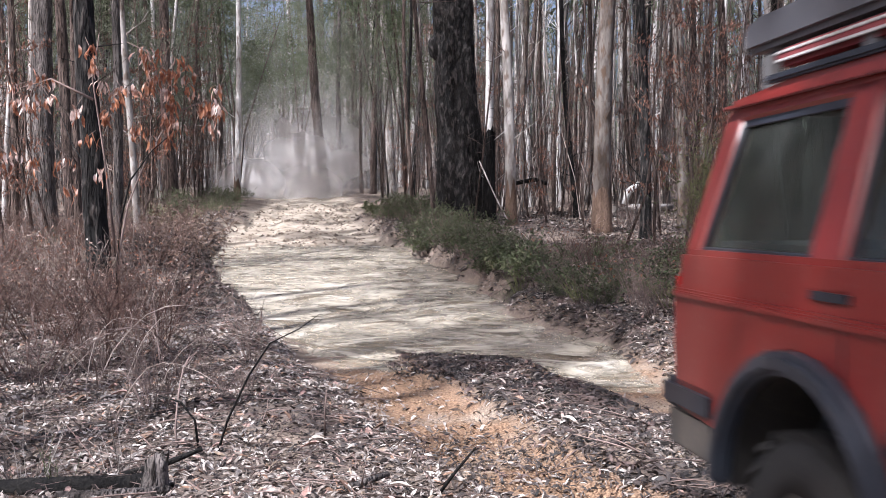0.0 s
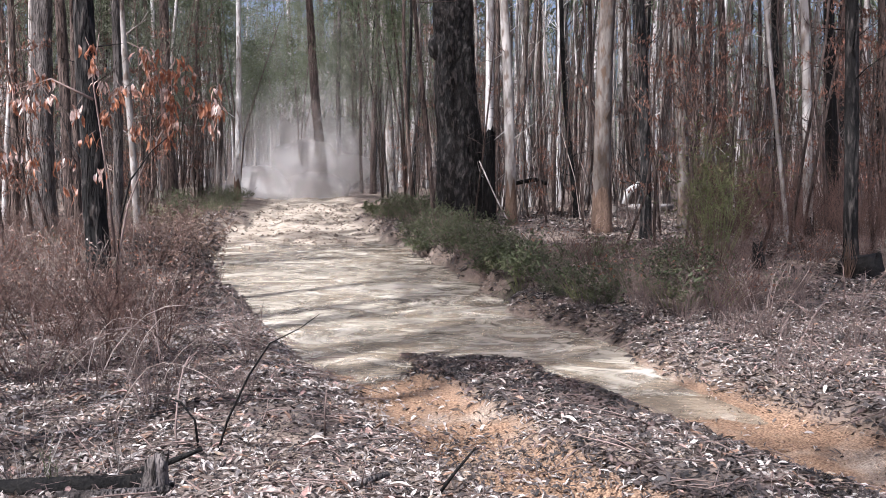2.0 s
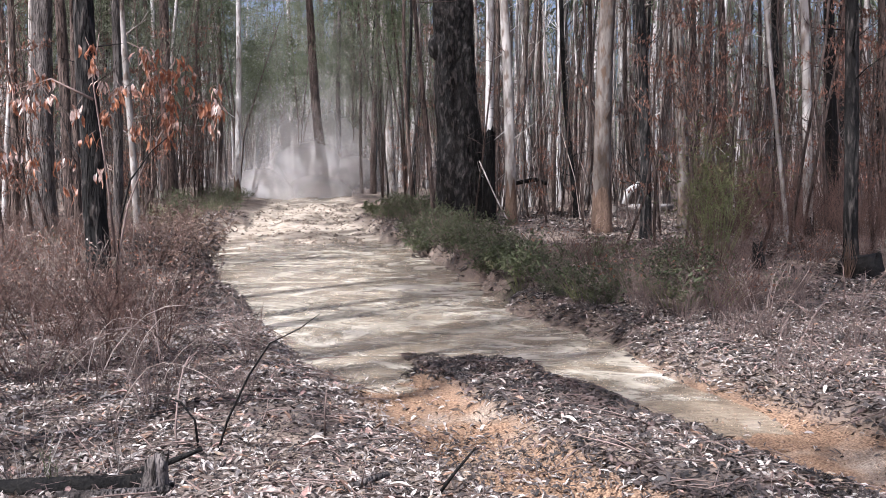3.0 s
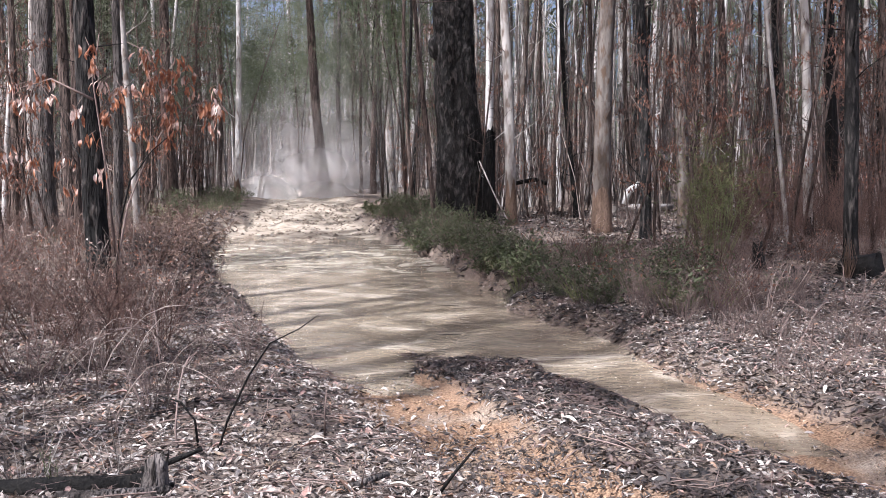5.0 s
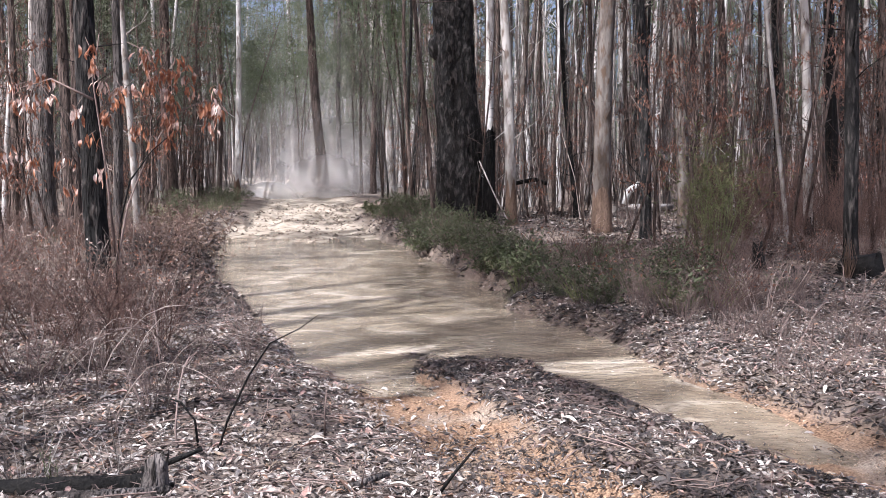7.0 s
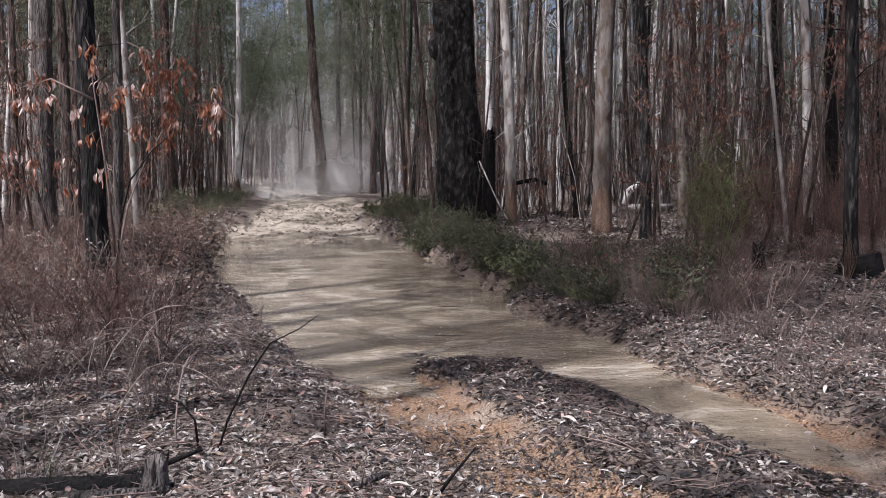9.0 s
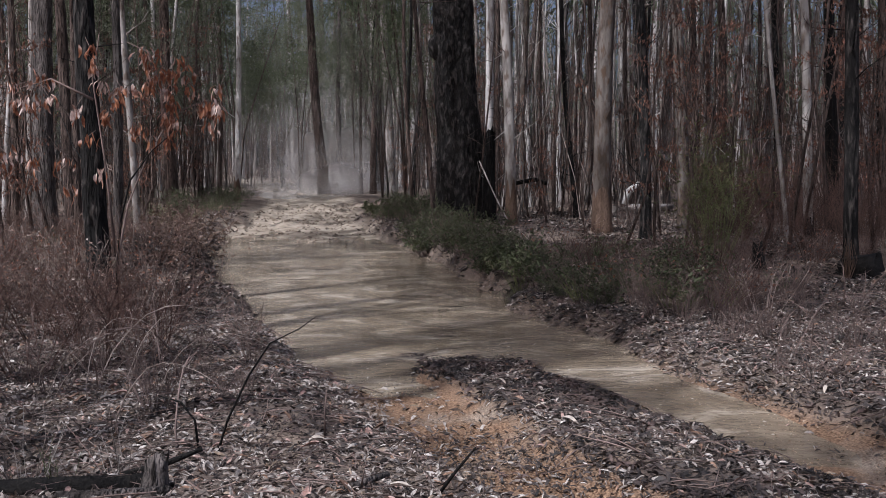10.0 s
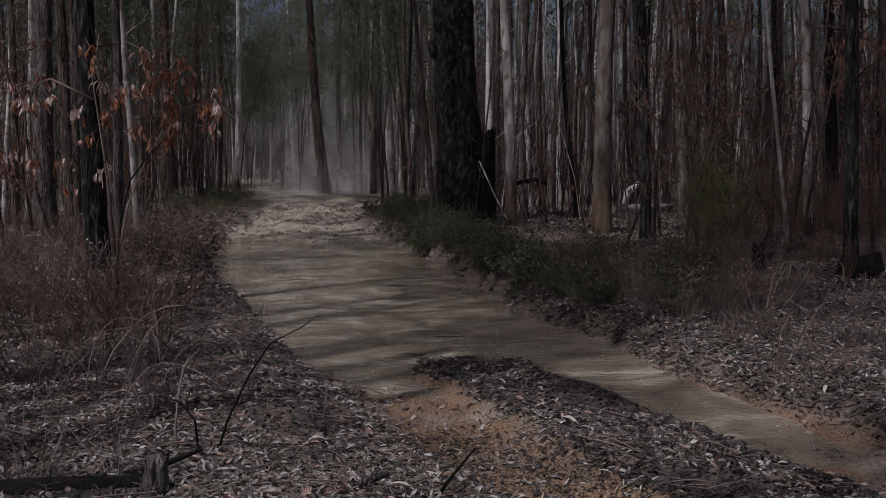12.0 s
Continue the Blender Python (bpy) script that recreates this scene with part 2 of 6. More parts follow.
def bare(x, y):
    """1 on the bare track, 0 on the littered floor."""
    u = x - road_x(y)
    e = np.abs(u) + vnoise(x * 0.8, y * 0.75, 15) * 0.2 + vnoise(x * 2.2, y * 1.6, 5) * 0.16 + vnoise(x * 7, y * 5, 6) * 0.05
    wide = 1 - smoothstep(road_half(y) - 0.12, road_half(y) + 0.16, e)
    ru = u + vnoise(x * 0.0 + 3, y * 1.1, 9) * 0.08 + vnoise(x * 3.0, y * 3.0, 12) * 0.05
    ruts = np.maximum(1 - smoothstep(0.22, 0.62, np.abs(ru + 0.76)), 1 - smoothstep(np.where(ru > 1.0, 0.4, 0.25), np.where(ru > 1.0, 0.72, 0.58), np.abs(ru - 1.0)))
    k = smoothstep(8.0, 8.9, y + vnoise(x * 1.7, y * 0.9, 10) * 0.25 + 0.25 * u)
    return ruts * (1 - k) + wide * k


def gz(x, y):
    return float(ground_z(np.float64(x), np.float64(y)))


def stretch_axis(lo, a, b, hi, step, grow=1.07):
    """Coordinates fine between a and b, growing coarser outwards to lo and hi."""
    mid = list(np.arange(a, b, step))
    up, s = [b], step
    while up[-1] < hi:
        s *= grow
        up.append(up[-1] + s)
    down, s = [], step
    x = a
    while x > lo:
        s *= grow
        x -= s
        down.append(x)
    return np.array(down[::-1] + mid + up)


def ground_material():
    m = bpy.data.materials.new("bush_track_soil")
    m.use_nodes = True
    n, l = m.node_tree.nodes, m.node_tree.links
    b = n["Principled BSDF"]
    tc = n.new("ShaderNodeTexCoord")

    def noise_ramp(scale, c0, c1, p0=0.35, p1=0.65, detail=8):
        t = n.new("ShaderNodeTexNoise")
        t.inputs["Scale"].default_value, t.inputs["Detail"].default_value = scale, detail
        l.new(tc.outputs["Object"], t.inputs["Vector"])
        r = n.new("ShaderNodeValToRGB")
        r.color_ramp.elements[0].position, r.color_ramp.elements[1].position = p0, p1
        r.color_ramp.elements[0].color, r.color_ramp.elements[1].color = (*c0, 1), (*c1, 1)
        l.new(t.outputs[0], r.inputs[0])
        return t, r.outputs[0]

    def mix(fac, a, c):
        x = n.new("ShaderNodeMix")
        x.data_type = "RGBA"
        l.new(fac, x.inputs[0])
        l.new(a, x.inputs[6])
        l.new(c, x.inputs[7])
        return x.outputs[2]

    t1, humus = noise_ramp(6, (0.045, 0.036, 0.032), (0.17, 0.135, 0.115))
    t2, ash = noise_ramp(1.1, (0.0, 0.0, 0.0), (1, 1, 1), 0.45, 0.62)
    t3, pale = noise_ramp(30, (0.14, 0.11, 0.092), (0.31, 0.25, 0.2))
    floor_c = mix(ash, humus, pale)
    t4, silt = noise_ramp(2.5, (0.24, 0.2, 0.155), (0.43, 0.38, 0.315))
    t5, gravel = noise_ramp(70, (0.11, 0.064, 0.04), (0.32, 0.21, 0.135), 0.38, 0.62, 3)
    at = n.new("ShaderNodeAttribute")
    at.attribute_name = "bare"
    av = n.new("ShaderNodeAttribute")
    av.attribute_name = "gravel"
    t6, sandy = noise_ramp(90, (0.19, 0.15, 0.115), (0.45, 0.375, 0.30), 0.38, 0.62, 3)
    t7, where = noise_ramp(1.6, (0, 0, 0), (1, 1, 1), 0.53, 0.7, 5)
    track = mix(av.outputs["Fac"], silt, mix(where, gravel, sandy))
    allc = mix(at.outputs["Fac"], floor_c, track)
    l.new(allc, b.inputs["Base Color"])
    b.inputs["Roughness"].default_value = 0.9
    b.inputs["Specular IOR Level"].default_value = 0.2
    ad = n.new("ShaderNodeMath")
    ad.operation = "ADD"
    l.new(t1.outputs[0], ad.inputs[0])
    l.new(t5.outputs[0], ad.inputs[1])
    bp = n.new("ShaderNodeBump")
    bp.inputs["Strength"].default_value, bp.inputs["Distance"].default_value = 0.7, 0.02
    l.new(ad.outputs[0], bp.inputs["Height"])
    l.new(bp.outputs[0], b.inputs["Normal"])
    return m


def build_ground():
    xs = stretch_axis(-900, -4.5, 4.5, 900, 0.035)
    ys = stretch_axis(-900, 3.2, 11.0, 1500, 0.035, 1.05)
    X, Y = np.meshgrid(xs, ys)
    Z = ground_z(X, Y)
    h, w = X.shape
    co = np.stack([X, Y, Z], -1).reshape(-1, 3)
    i = np.arange(h * w).reshape(h, w)
    quads = np.stack([i[:-1, :-1], i[:-1, 1:], i[1:, 1:], i[1:, :-1]], -1).reshape(-1, 4)
    me = bpy.data.meshes.new("ground")
    me.vertices.add(len(co))
    me.vertices.foreach_set("co", co.ravel())
    me.loops.add(quads.size)
    me.loops.foreach_set("vertex_index", quads.ravel().astype(np.int32))
    me.polygons.add(len(quads))
    me.polygons.foreach_set("loop_start", np.arange(0, quads.size, 4, dtype=np.int32))
    me.update(calc_edges=True)
    me.polygons.foreach_set("use_smooth", [True] * len(quads))
    for name, val in (("bare", bare(X, Y) * (1 - 0.9 * smoothstep(-0.35, -0.27, Z) * smoothstep(8.2, 9.0, Y) * (1 - smoothstep(19, 23, Y)))), ("gravel", 1 - smoothstep(7.2, 9.5, Y))):
        a = me.attributes.new(name, "FLOAT", "POINT")
        a.data.foreach_set("value", val.ravel().astype(np.float32))
    me.materials.append(ground_material())
    return tagged(new("ground", me), "dry forest floor with a sunken silty track and wheel ruts", "ground", kind="structure")


ground = build_ground()


# ---- the flood: one sheet of muddy water that rises along the ruts, and froth afloat ----
def water_material(name, c0, c1, c2, gloss):
    m = bpy.data.materials.new(name)
    m.use_nodes = True
    n, l = m.node_tree.nodes, m.node_tree.links
    b = n["Principled BSDF"]
    tc = n.new("ShaderNodeTexCoord")
    mp = n.new("ShaderNodeMapping")
    mp.inputs["Scale"].default_value = (1.0, 1.25, 1)
    mp.inputs["Rotation"].default_value = (0, 0, radians(-4))
    l.new(tc.outputs["Object"], mp.inputs[0])
    a = n.new("ShaderNodeTexNoise")
    a.inputs["Scale"].default_value, a.inputs["Detail"].default_value, a.inputs["Distortion"].default_value = 1.3, 10, 1.4
    a.inputs["Roughness"].default_value = 0.6
    l.new(mp.outputs[0], a.inputs["Vector"])
    r = n.new("ShaderNodeValToRGB")
    e = r.color_ramp.elements
    e[0].position, e[0].color = 0.38, (*c0, 1)
    e[1].position, e[1].color = 0.68, (*c2, 1)
    k = r.color_ramp.elements.new(0.54)
    k.color = (*c1, 1)
    l.new(a.outputs[0], r.inputs[0])
    l.new(r.outputs[0], b.inputs["Base Color"])
    b.inputs["Roughness"].default_value = gloss
    b.inputs["IOR"].default_value = 1.33
    w = n.new("ShaderNodeTexNoise")
    w.inputs["Scale"].default_value, w.inputs["Detail"].default_value = 12.0, 6
    l.new(mp.outputs[0], w.inputs["Vector"])
    bp = n.new("ShaderNodeBump")
    bp.inputs["Strength"].default_value, bp.inputs["Distance"].default_value = 0.5, 0.035
    l.new(w.outputs[0], bp.inputs["Height"])
    l.new(bp.outputs[0], b.inputs["Normal"])
    return m


WATER = water_material("muddy_water", (0.19, 0.153, 0.11), (0.27, 0.224, 0.166), (0.5, 0.445, 0.365), 0.07)
LEVELS = [(0.0, -0.382), (0.7, -0.372), (1.5, -0.36), (2.5, -0.349), (3.6, -0.342), (5.5, -0.334), (7.0, -0.332), (10.0, -0.33), (12.0, -0.33)]
DRIFT = [(0.0, 0.0), (0.7, 0.3), (1.5, 0.62), (2.5, 0.98), (3.6, 1.3), (5.5, 1.75), (7.0, 2.05), (10.0, 2.5), (12.0, 2.7)]
wg = Geo()
wx, wy = np.arange(-9, 8.01, 0.5), np.arange(3.5, 26.01, 0.5)
for yy in wy:
    for xx in wx:
        wg.v.append(Vector((xx, yy, 0)))
for j in range(len(wy) - 1):
    for i in range(len(wx) - 1):
        o = j * len(wx) + i
        wg.f.append((o, o + 1, o + 1 + len(wx), o + len(wx)))
water = tagged(new("water", wg.mesh("water", WATER)), "milky brown flood water running into the wheel ruts", "water", kind="structure")


def froth_material():
    """Cream froth in ragged streaks, open between them."""
    m = water_material("cream_froth", (0.36, 0.32, 0.25), (0.5, 0.455, 0.37), (0.66, 0.62, 0.54), 0.4)
    n, l = m.node_tree.nodes, m.node_tree.links
    tc = n.new("ShaderNodeTexCoord")
    mp = n.new("ShaderNodeMapping")
    mp.inputs["Scale"].default_value = (1.0, 1.1, 1)
    l.new(tc.outputs["Object"], mp.inputs[0])
    a = n.new("ShaderNodeTexNoise")
    a.inputs["Scale"].default_value, a.inputs["Detail"].default_value, a.inputs["Roughness"].default_value, a.inputs["Distortion"].default_value = 1.3, 12, 0.7, 1.2
    l.new(mp.outputs[0], a.inputs["Vector"])
    r = n.new("ShaderNodeMapRange")
    r.inputs[1].default_value, r.inputs[2].default_value, r.inputs[3].default_value, r.inputs[4].default_value = 0.46, 0.6, 0.0, 0.8
    l.new(a.outputs[0], r.inputs[0])
    tr = n.new("ShaderNodeBsdfTransparent")
    ms = n.new("ShaderNodeMixShader")
    l.new(r.outputs[0], ms.inputs[0])
    l.new(tr.outputs[0], ms.inputs[1])
    l.new(n["Principled BSDF"].outputs[0], ms.inputs[2])
    l.new(ms.outputs[0], n["Material Output"].inputs[0])
    return m


FROTH = froth_material()
FLECK = material("glint_fleck", (0.4, 0.36, 0.3), (0.6, 0.56, 0.5), 30, 0.35, 0, None, random_amount=0.2)
froths = []
for i, (y0, y1, end) in enumerate(((7.0, 21.0, 2.6), (7.0, 21.0, 5.5), (9.0, 20.5, 10.5))):
    fg = Geo()
    yc = (y0 + y1) / 2
    off = i * 37.0
    for yy in (y0, y1):
        for xx in (-8.0, 6.0):
            fg.v.append(Vector((xx + off, yy - yc, 0)))
    fg.f.append((0, 1, 3, 2))
    fr = tagged(new("froth", fg.mesh("froth", FROTH)), "cream froth streaked over the muddy water", "froth", "froth on the flood", "stuff")
    froths.append((fr, -off, yc, end))


# pale froth flecks carried on the flood, added to imitate glints of light
fleck_rng = random.Random(58)
flecks = []
for i in range(2):
    g = Geo()
    for j in range(1300):
        y = 7.0 + 15 * fleck_rng.random() ** 1.3
        x = float(road_x(y)) + fleck_rng.uniform(-2.1, 2.1)
        r = 0.0018 + 0.007 * fleck_rng.random() ** 3
        b, k = len(g.v), fleck_rng.randint(5, 7)
        g.v += [Vector((x + r * 1.5 * math.cos(6.283 * q / k) * fleck_rng.uniform(0.7, 1.2), y + r * math.sin(6.283 * q / k) * fleck_rng.uniform(0.7, 1.2), 0)) for q in range(k)] + [Vector((x, y, r * 0.3))]
        g.f += [(b + q, b + (q + 1) % k, b + k) for q in range(k)]
    flecks.append(tagged(new("foam_flecks", g.mesh("foam_flecks", FLECK)), "small pale froth flecks that imitate glints on the muddy water", "foam", "froth on the flood", "stuff"))


floaters = []
frng = random.Random(44)
for i in range(16):
    g = Geo()
    if i % 3:
        g.leaf((0, 0, 0.004), (1, 0, 0), (0, 0, 1), frng.uniform(0.07, 0.13), frng.uniform(0.02, 0.04), 0.05)
        o = tagged(new("floating_leaf", g.mesh("floating_leaf", LITTER_DARK)), "dark wet leaf afloat on the muddy water", "leaf", "flotsam")
    else:
        g.tube([(-0.14, 0, 0.004), (0, frng.uniform(-0.015, 0.015), 0.005), (0.15, 0, 0.004)], [0.003, 0.004, 0.002], 5)
        o = tagged(new("floating_stick", g.mesh("floating_stick", CHAR)), "dark wet stick afloat on the muddy water", "stick", "flotsam")
    yy = frng.uniform(8.9, 17)
    floaters.append((o, float(road_x(yy)) + frng.uniform(-0.8, 0.9), yy, frng.uniform(-30, 30), frng.uniform(0.2, 0.5)))


# ---- trees ----
def trunk_geo(rng, height, r0, lean=(0.0, 0.0), bend=0.0, sides=14, rings=26, flare=0.35, rough=0.05, lumps=0.0, limbs=3, top=0.35, z0=-0.3, twigs=True):
    """A tapered, slightly crooked trunk with a flared foot and a few limbs near the top."""
    g = Geo()
    ph, ph2 = rng.uniform(0, 6.28), rng.uniform(0, 6.28)
    prof = [rng.uniform(-1, 1) for _ in range(sides)]
    pts, rad = [], []
    for i in range(rings + 1):
        t = (i / rings) ** 1.25
        z = z0 + t * (height - z0)
        h = max(z, 0)
        wob = bend * (math.sin(h * 0.55 + ph) - math.sin(ph))
        wob2 = bend * (math.sin(h * 0.8 + ph2) - math.sin(ph2)) * 0.6
        pts.append(Vector((lean[0] * h + wob, lean[1] * h + wob2, z)))
        rad.append(r0 * (1 - (1 - top) * t) * (1 + flare * math.exp(-h / (r0 * 2.2 + 0.05))))
    for i, p in enumerate(pts):
        for k in range(sides):
            w = 2 * math.pi * k / sides
            fl = 1 + prof[k] * (rough + 0.25 * flare * math.exp(-max(p.z, 0) / (r0 * 2))) + rng.uniform(-rough, rough)
            if lumps:
                q = Vector((math.cos(w), math.sin(w), p.z * 0.75 + ph))
                fl += lumps * (noise.noise(q * 1.2) * 0.6 + noise.noise(Vector((q.x * 5, q.y * 5, q.z * 2.4))) * 0.55 + noise.noise(Vector((q.x * 13, q.y * 13, q.z * 6))) * 0.3)
            r = rad[i] * fl
            g.v.append(p + Vector((math.cos(w) * r, math.sin(w) * r, 0)))
    for i in range(rings):
        for k in range(sides):
            k2, o = (k + 1) % sides, i * sides
            g.f.append((o + k, o + k2, o + sides + k2, o + sides + k))
    g.f.append(tuple(rings * sides + k for k in range(sides)))
    tips = []
    for i in range(limbs):
        z = height * rng.uniform(0.55, 0.97)
        a = rng.uniform(0, 6.28)
        c = min(pts, key=lambda q: abs(q.z - z))
        ln = height * rng.uniform(0.12, 0.24)
        line = [c + Vector((math.cos(a) * ln * s, math.sin(a) * ln * s, ln * 1.1 * s ** 0.8 + rng.uniform(-0.1, 0.1))) for s in (0, 0.35, 0.7, 1.0)]
        rr = r0 * 0.4
        g.tube(line, [rr, rr * 0.7, rr * 0.45, rr * 0.2], 5)
        tips += line[2:]
    for i in range(rng.randint(3, 8) if twigs else 0):
        z = rng.uniform(0.8, min(height * 0.55, 7.5))
        c = min(pts, key=lambda q: abs(q.z - z)).copy()
        a, ln = rng.uniform(0, 6.28), rng.uniform(0.25, 1.1)
        q = c + Vector((math.cos(a) * ln, math.sin(a) * ln, ln * rng.uniform(0.1, 1.3)))
        m = c.lerp(q, 0.55) + Vector((rng.gauss(0, 0.08), rng.gauss(0, 0.08), rng.uniform(-0.12, 0.05)))
        g.tube([c, m, q], [0.014, 0.009, 0.004], 4, False)
        g.tube([m, m + Vector((rng.gauss(0, 0.25), rng.gauss(0, 0.25), rng.uniform(0, 0.4)))], [0.007, 0.003], 3, False)
    tips.append(pts[-1])
    return g, tips


def crown_geo(rng, tips, clumps, leaves, spread, size=0.16, droop=0.5):
    """Hanging gum leaves in ragged clumps round the limb ends."""
    g = Geo()
    for i in range(clumps):
        t = rng.choice(tips)
        c = Vector(t) + Vector((rng.gauss(0, spread), rng.gauss(0, spread), rng.gauss(0, spread * 0.8)))
        cs = spread * rng.uniform(0.25, 0.5)
        for j in range(leaves):
            p = c + Vector((rng.gauss(0, cs), rng.gauss(0, cs), rng.gauss(0, cs * 0.7)))
            d = Vector((rng.uniform(-1, 1), rng.uniform(-1, 1), -rng.uniform(0, 2 * droop)))
            g.leaf(p, d, (rng.uniform(-1, 1), rng.uniform(-1, 1), rng.uniform(-0.3, 1)), size * rng.uniform(0.7, 1.4), size * rng.uniform(0.22, 0.38))
    return g


crown_rng = random.Random(11)
CROWNS = []
for i in range(5):
    tips = [Vector((crown_rng.gauss(0, 1.3), crown_rng.gauss(0, 1.3), crown_rng.uniform(-3.5, 2.0))) for _ in range(9)]
    g = crown_geo(crown_rng, tips, 34, 42, 0.65, 0.24)
    for t in tips:
        g.tube([Vector((0, 0, -4)), t * 0.5 + Vector((0, 0, -1.2)), t], [0.07, 0.05, 0.02], 4, False)
    CROWNS.append(g.mesh("crown", GREY_GREEN if i % 2 else GREEN))

BARK_WORDS = {"scorched": "fire-scorched gum tree with flaking dark bark", "char": "great old gum tree with thick charred bark", "burnt": "fire-blackened gum tree with charred bark", "grey": "grey rough-barked gum tree among the scrub", "brown": "dark brown stringy-barked gum tree in the forest",
              "white": "slender white-trunked gum tree in the forest", "pale": "smooth pale grey gum tree in the forest", "tan": "tan and grey gum tree with peeling bark"}


def tree(rng, x, y, diameter, lean_x, kind, height=None, bend=0.04, foot="", crown=True, **kw):
    """One gum tree with its trunk, its scorched foot if it has one, and its crown."""
    height = height or rng.uniform(13, 19)
    e = new("tree")
    e.location = (x, y, gz(x, y))
    e.empty_display_size = 0.3
    g, tips = trunk_geo(rng, height, diameter / 2, (lean_x, rng.uniform(-0.015, 0.015)), bend, **kw)
    part("trunk", g.mesh("trunk", BARK[kind]), e)
    words = BARK_WORDS[kind]
    if foot:
        sk = Geo()
        sides = kw.get("sides", 14)
        rows = list(range(kw.get("rings", 26) + 1))
        rows = [i for i in rows if g.v[i * sides].z < FOOT_HEIGHT[foot] * diameter / 0.4 + 0.2]
        for i in rows:
            c = sum((g.v[i * sides + k] for k in range(sides)), Vector()) / sides
            for k in range(sides):
                v = g.v[i * sides + k]
                out = (v - c)
                z = v.z + (rng.uniform(-0.25, 0.35) if i == rows[-1] else 0)
                grow = 1.5 if foot == "tall_burnt" else 1.04
                sk.v.append(Vector((c.x + out.x * grow, c.y + out.y * grow, z)))
        for a in range(len(rows) - 1):
            for k in range(sides):
                k2, o = (k + 1) % sides, a * sides
                sk.f.append((o + k, o + k2, o + sides + k2, o + sides + k))
        part("bark_skirt", sk.mesh("bark_skirt", BARK["orange" if foot == "orange" else "burnt"]), e, "charred lower bark" if foot != "orange" else "orange-brown loose lower bark")
        words += " and charred foot" if foot != "orange" else " and orange-brown foot"
    if crown:
        c = part("crown", rng.choice(CROWNS), e)
        c.location = (lean_x * height, 0, height - 0.5)
        c.rotation_euler = (0, 0, rng.uniform(0, 6.28))
        s = rng.uniform(0.9, 1.3)
        c.scale = (s, s, s)
    return tagged(e, words, "tree", "gum trees")


FOOT_HEIGHT = {"burnt": 1.0, "orange": 0.9, "tall_burnt": 3.9}
tr = random.Random(21)
TREES_A = [
    (-7.32, 17.5, 0.40, 0.006, "grey", ""),
    (-3.77, 10.4, 0.25, -0.009, "scorched", ""),
    (-5.36, 14, 0.12, -0.045, "brown", ""),
    (-5.49, 16, 0.16, 0.001, "grey", ""),
    (-8.55, 30, 0.36, -0.008, "brown", ""),
    (-11.31, 38, 0.20, -0.019, "white", ""),
    (-7.57, 35, 0.25, 0.010, "white", "orange"),
    (-9.86, 42, 0.22, 0.005, "brown", ""),
    (-5.85, 47, 0.52, -0.07, "brown", ""),
    (-9.72, 21, 0.10, 0.029, "white", ""),
    (-10.48, 24, 0.17, 0.026, "pale", ""),
    (-6.45, 20, 0.15, -0.002, "pale", ""),
    (-8.71, 34, 0.10, 0.012, "brown", ""),
    (-5.86, 15, 0.17, -0.036, "brown", ""),
    (-8.13, 18, 0.14, 0.017, "brown", ""),
]
TREES_B = [
    (-2.40, 44, 0.44, -0.039, "pale", ""),
    (-3.38, 46, 0.30, 0.026, "brown", ""),
    (-5.61, 52, 0.28, 0.002, "grey", ""),
    (-4.10, 48, 0.17, -0.017, "brown", ""),
    (1.06, 21.9, 0.22, -0.016, "white", "tall_burnt"),
    (1.51, 21, 0.25, -0.045, "pale", "orange"),
    (3.06, 34, 0.26, -0.050, "white", ""),
    (-0.17, 20, 0.11, -0.053, "brown", ""),
    (-0.96, 30, 0.14, -0.019, "brown", ""),
    (1.74, 30, 0.18, -0.020, "brown", ""),
    (3.18, 19, 0.36, 0.014, "tan", "orange"),
    (3.75, 17.5, 0.2, -0.039, "scorched", ""),
    (5.59, 22, 0.30, -0.044, "tan", ""),
    (8.80, 30, 0.29, -0.033, "brown", ""),
    (9.50, 30, 0.21, -0.019, "pale", ""),
]
TREES_C = [
    (10.54, 30, 0.21, -0.040, "burnt", ""),
    (5.29, 14.5, 0.07, -0.081, "pale", ""),
    (6.55, 17, 0.18, -0.044, "pale", "burnt"),
    (7.41, 18, 0.24, -0.027, "burnt", ""),
    (5.18, 12, 0.175, -0.055, "scorched", ""),
    (8.81, 19, 0.17, -0.045, "brown", ""),
    (8.84, 33, 0.20, -0.032, "brown", ""),
    (3.37, 24, 0.14, -0.064, "burnt", ""),
    (3.91, 32, 0.17, -0.022, "white", ""),
    (3.59, 34, 0.16, -0.026, "brown", ""),
    (6.74, 36, 0.17, -0.019, "white", ""),
    (5.28, 34, 0.18, -0.027, "brown", ""),
    (7.95, 26, 0.09, -0.004, "white", ""),
    (5.58, 28, 0.15, -0.035, "brown", ""),
    (7.98, 34, 0.14, -0.027, "pale", ""),
    (11.97, 36, 0.19, -0.032, "brown", ""),
    (11.05, 40, 0.21, -0.031, "pale", ""),
    (11.65, 26, 0.19, -0.050, "pale", ""),
    (11.25, 28, 0.15, -0.006, "brown", ""),
]
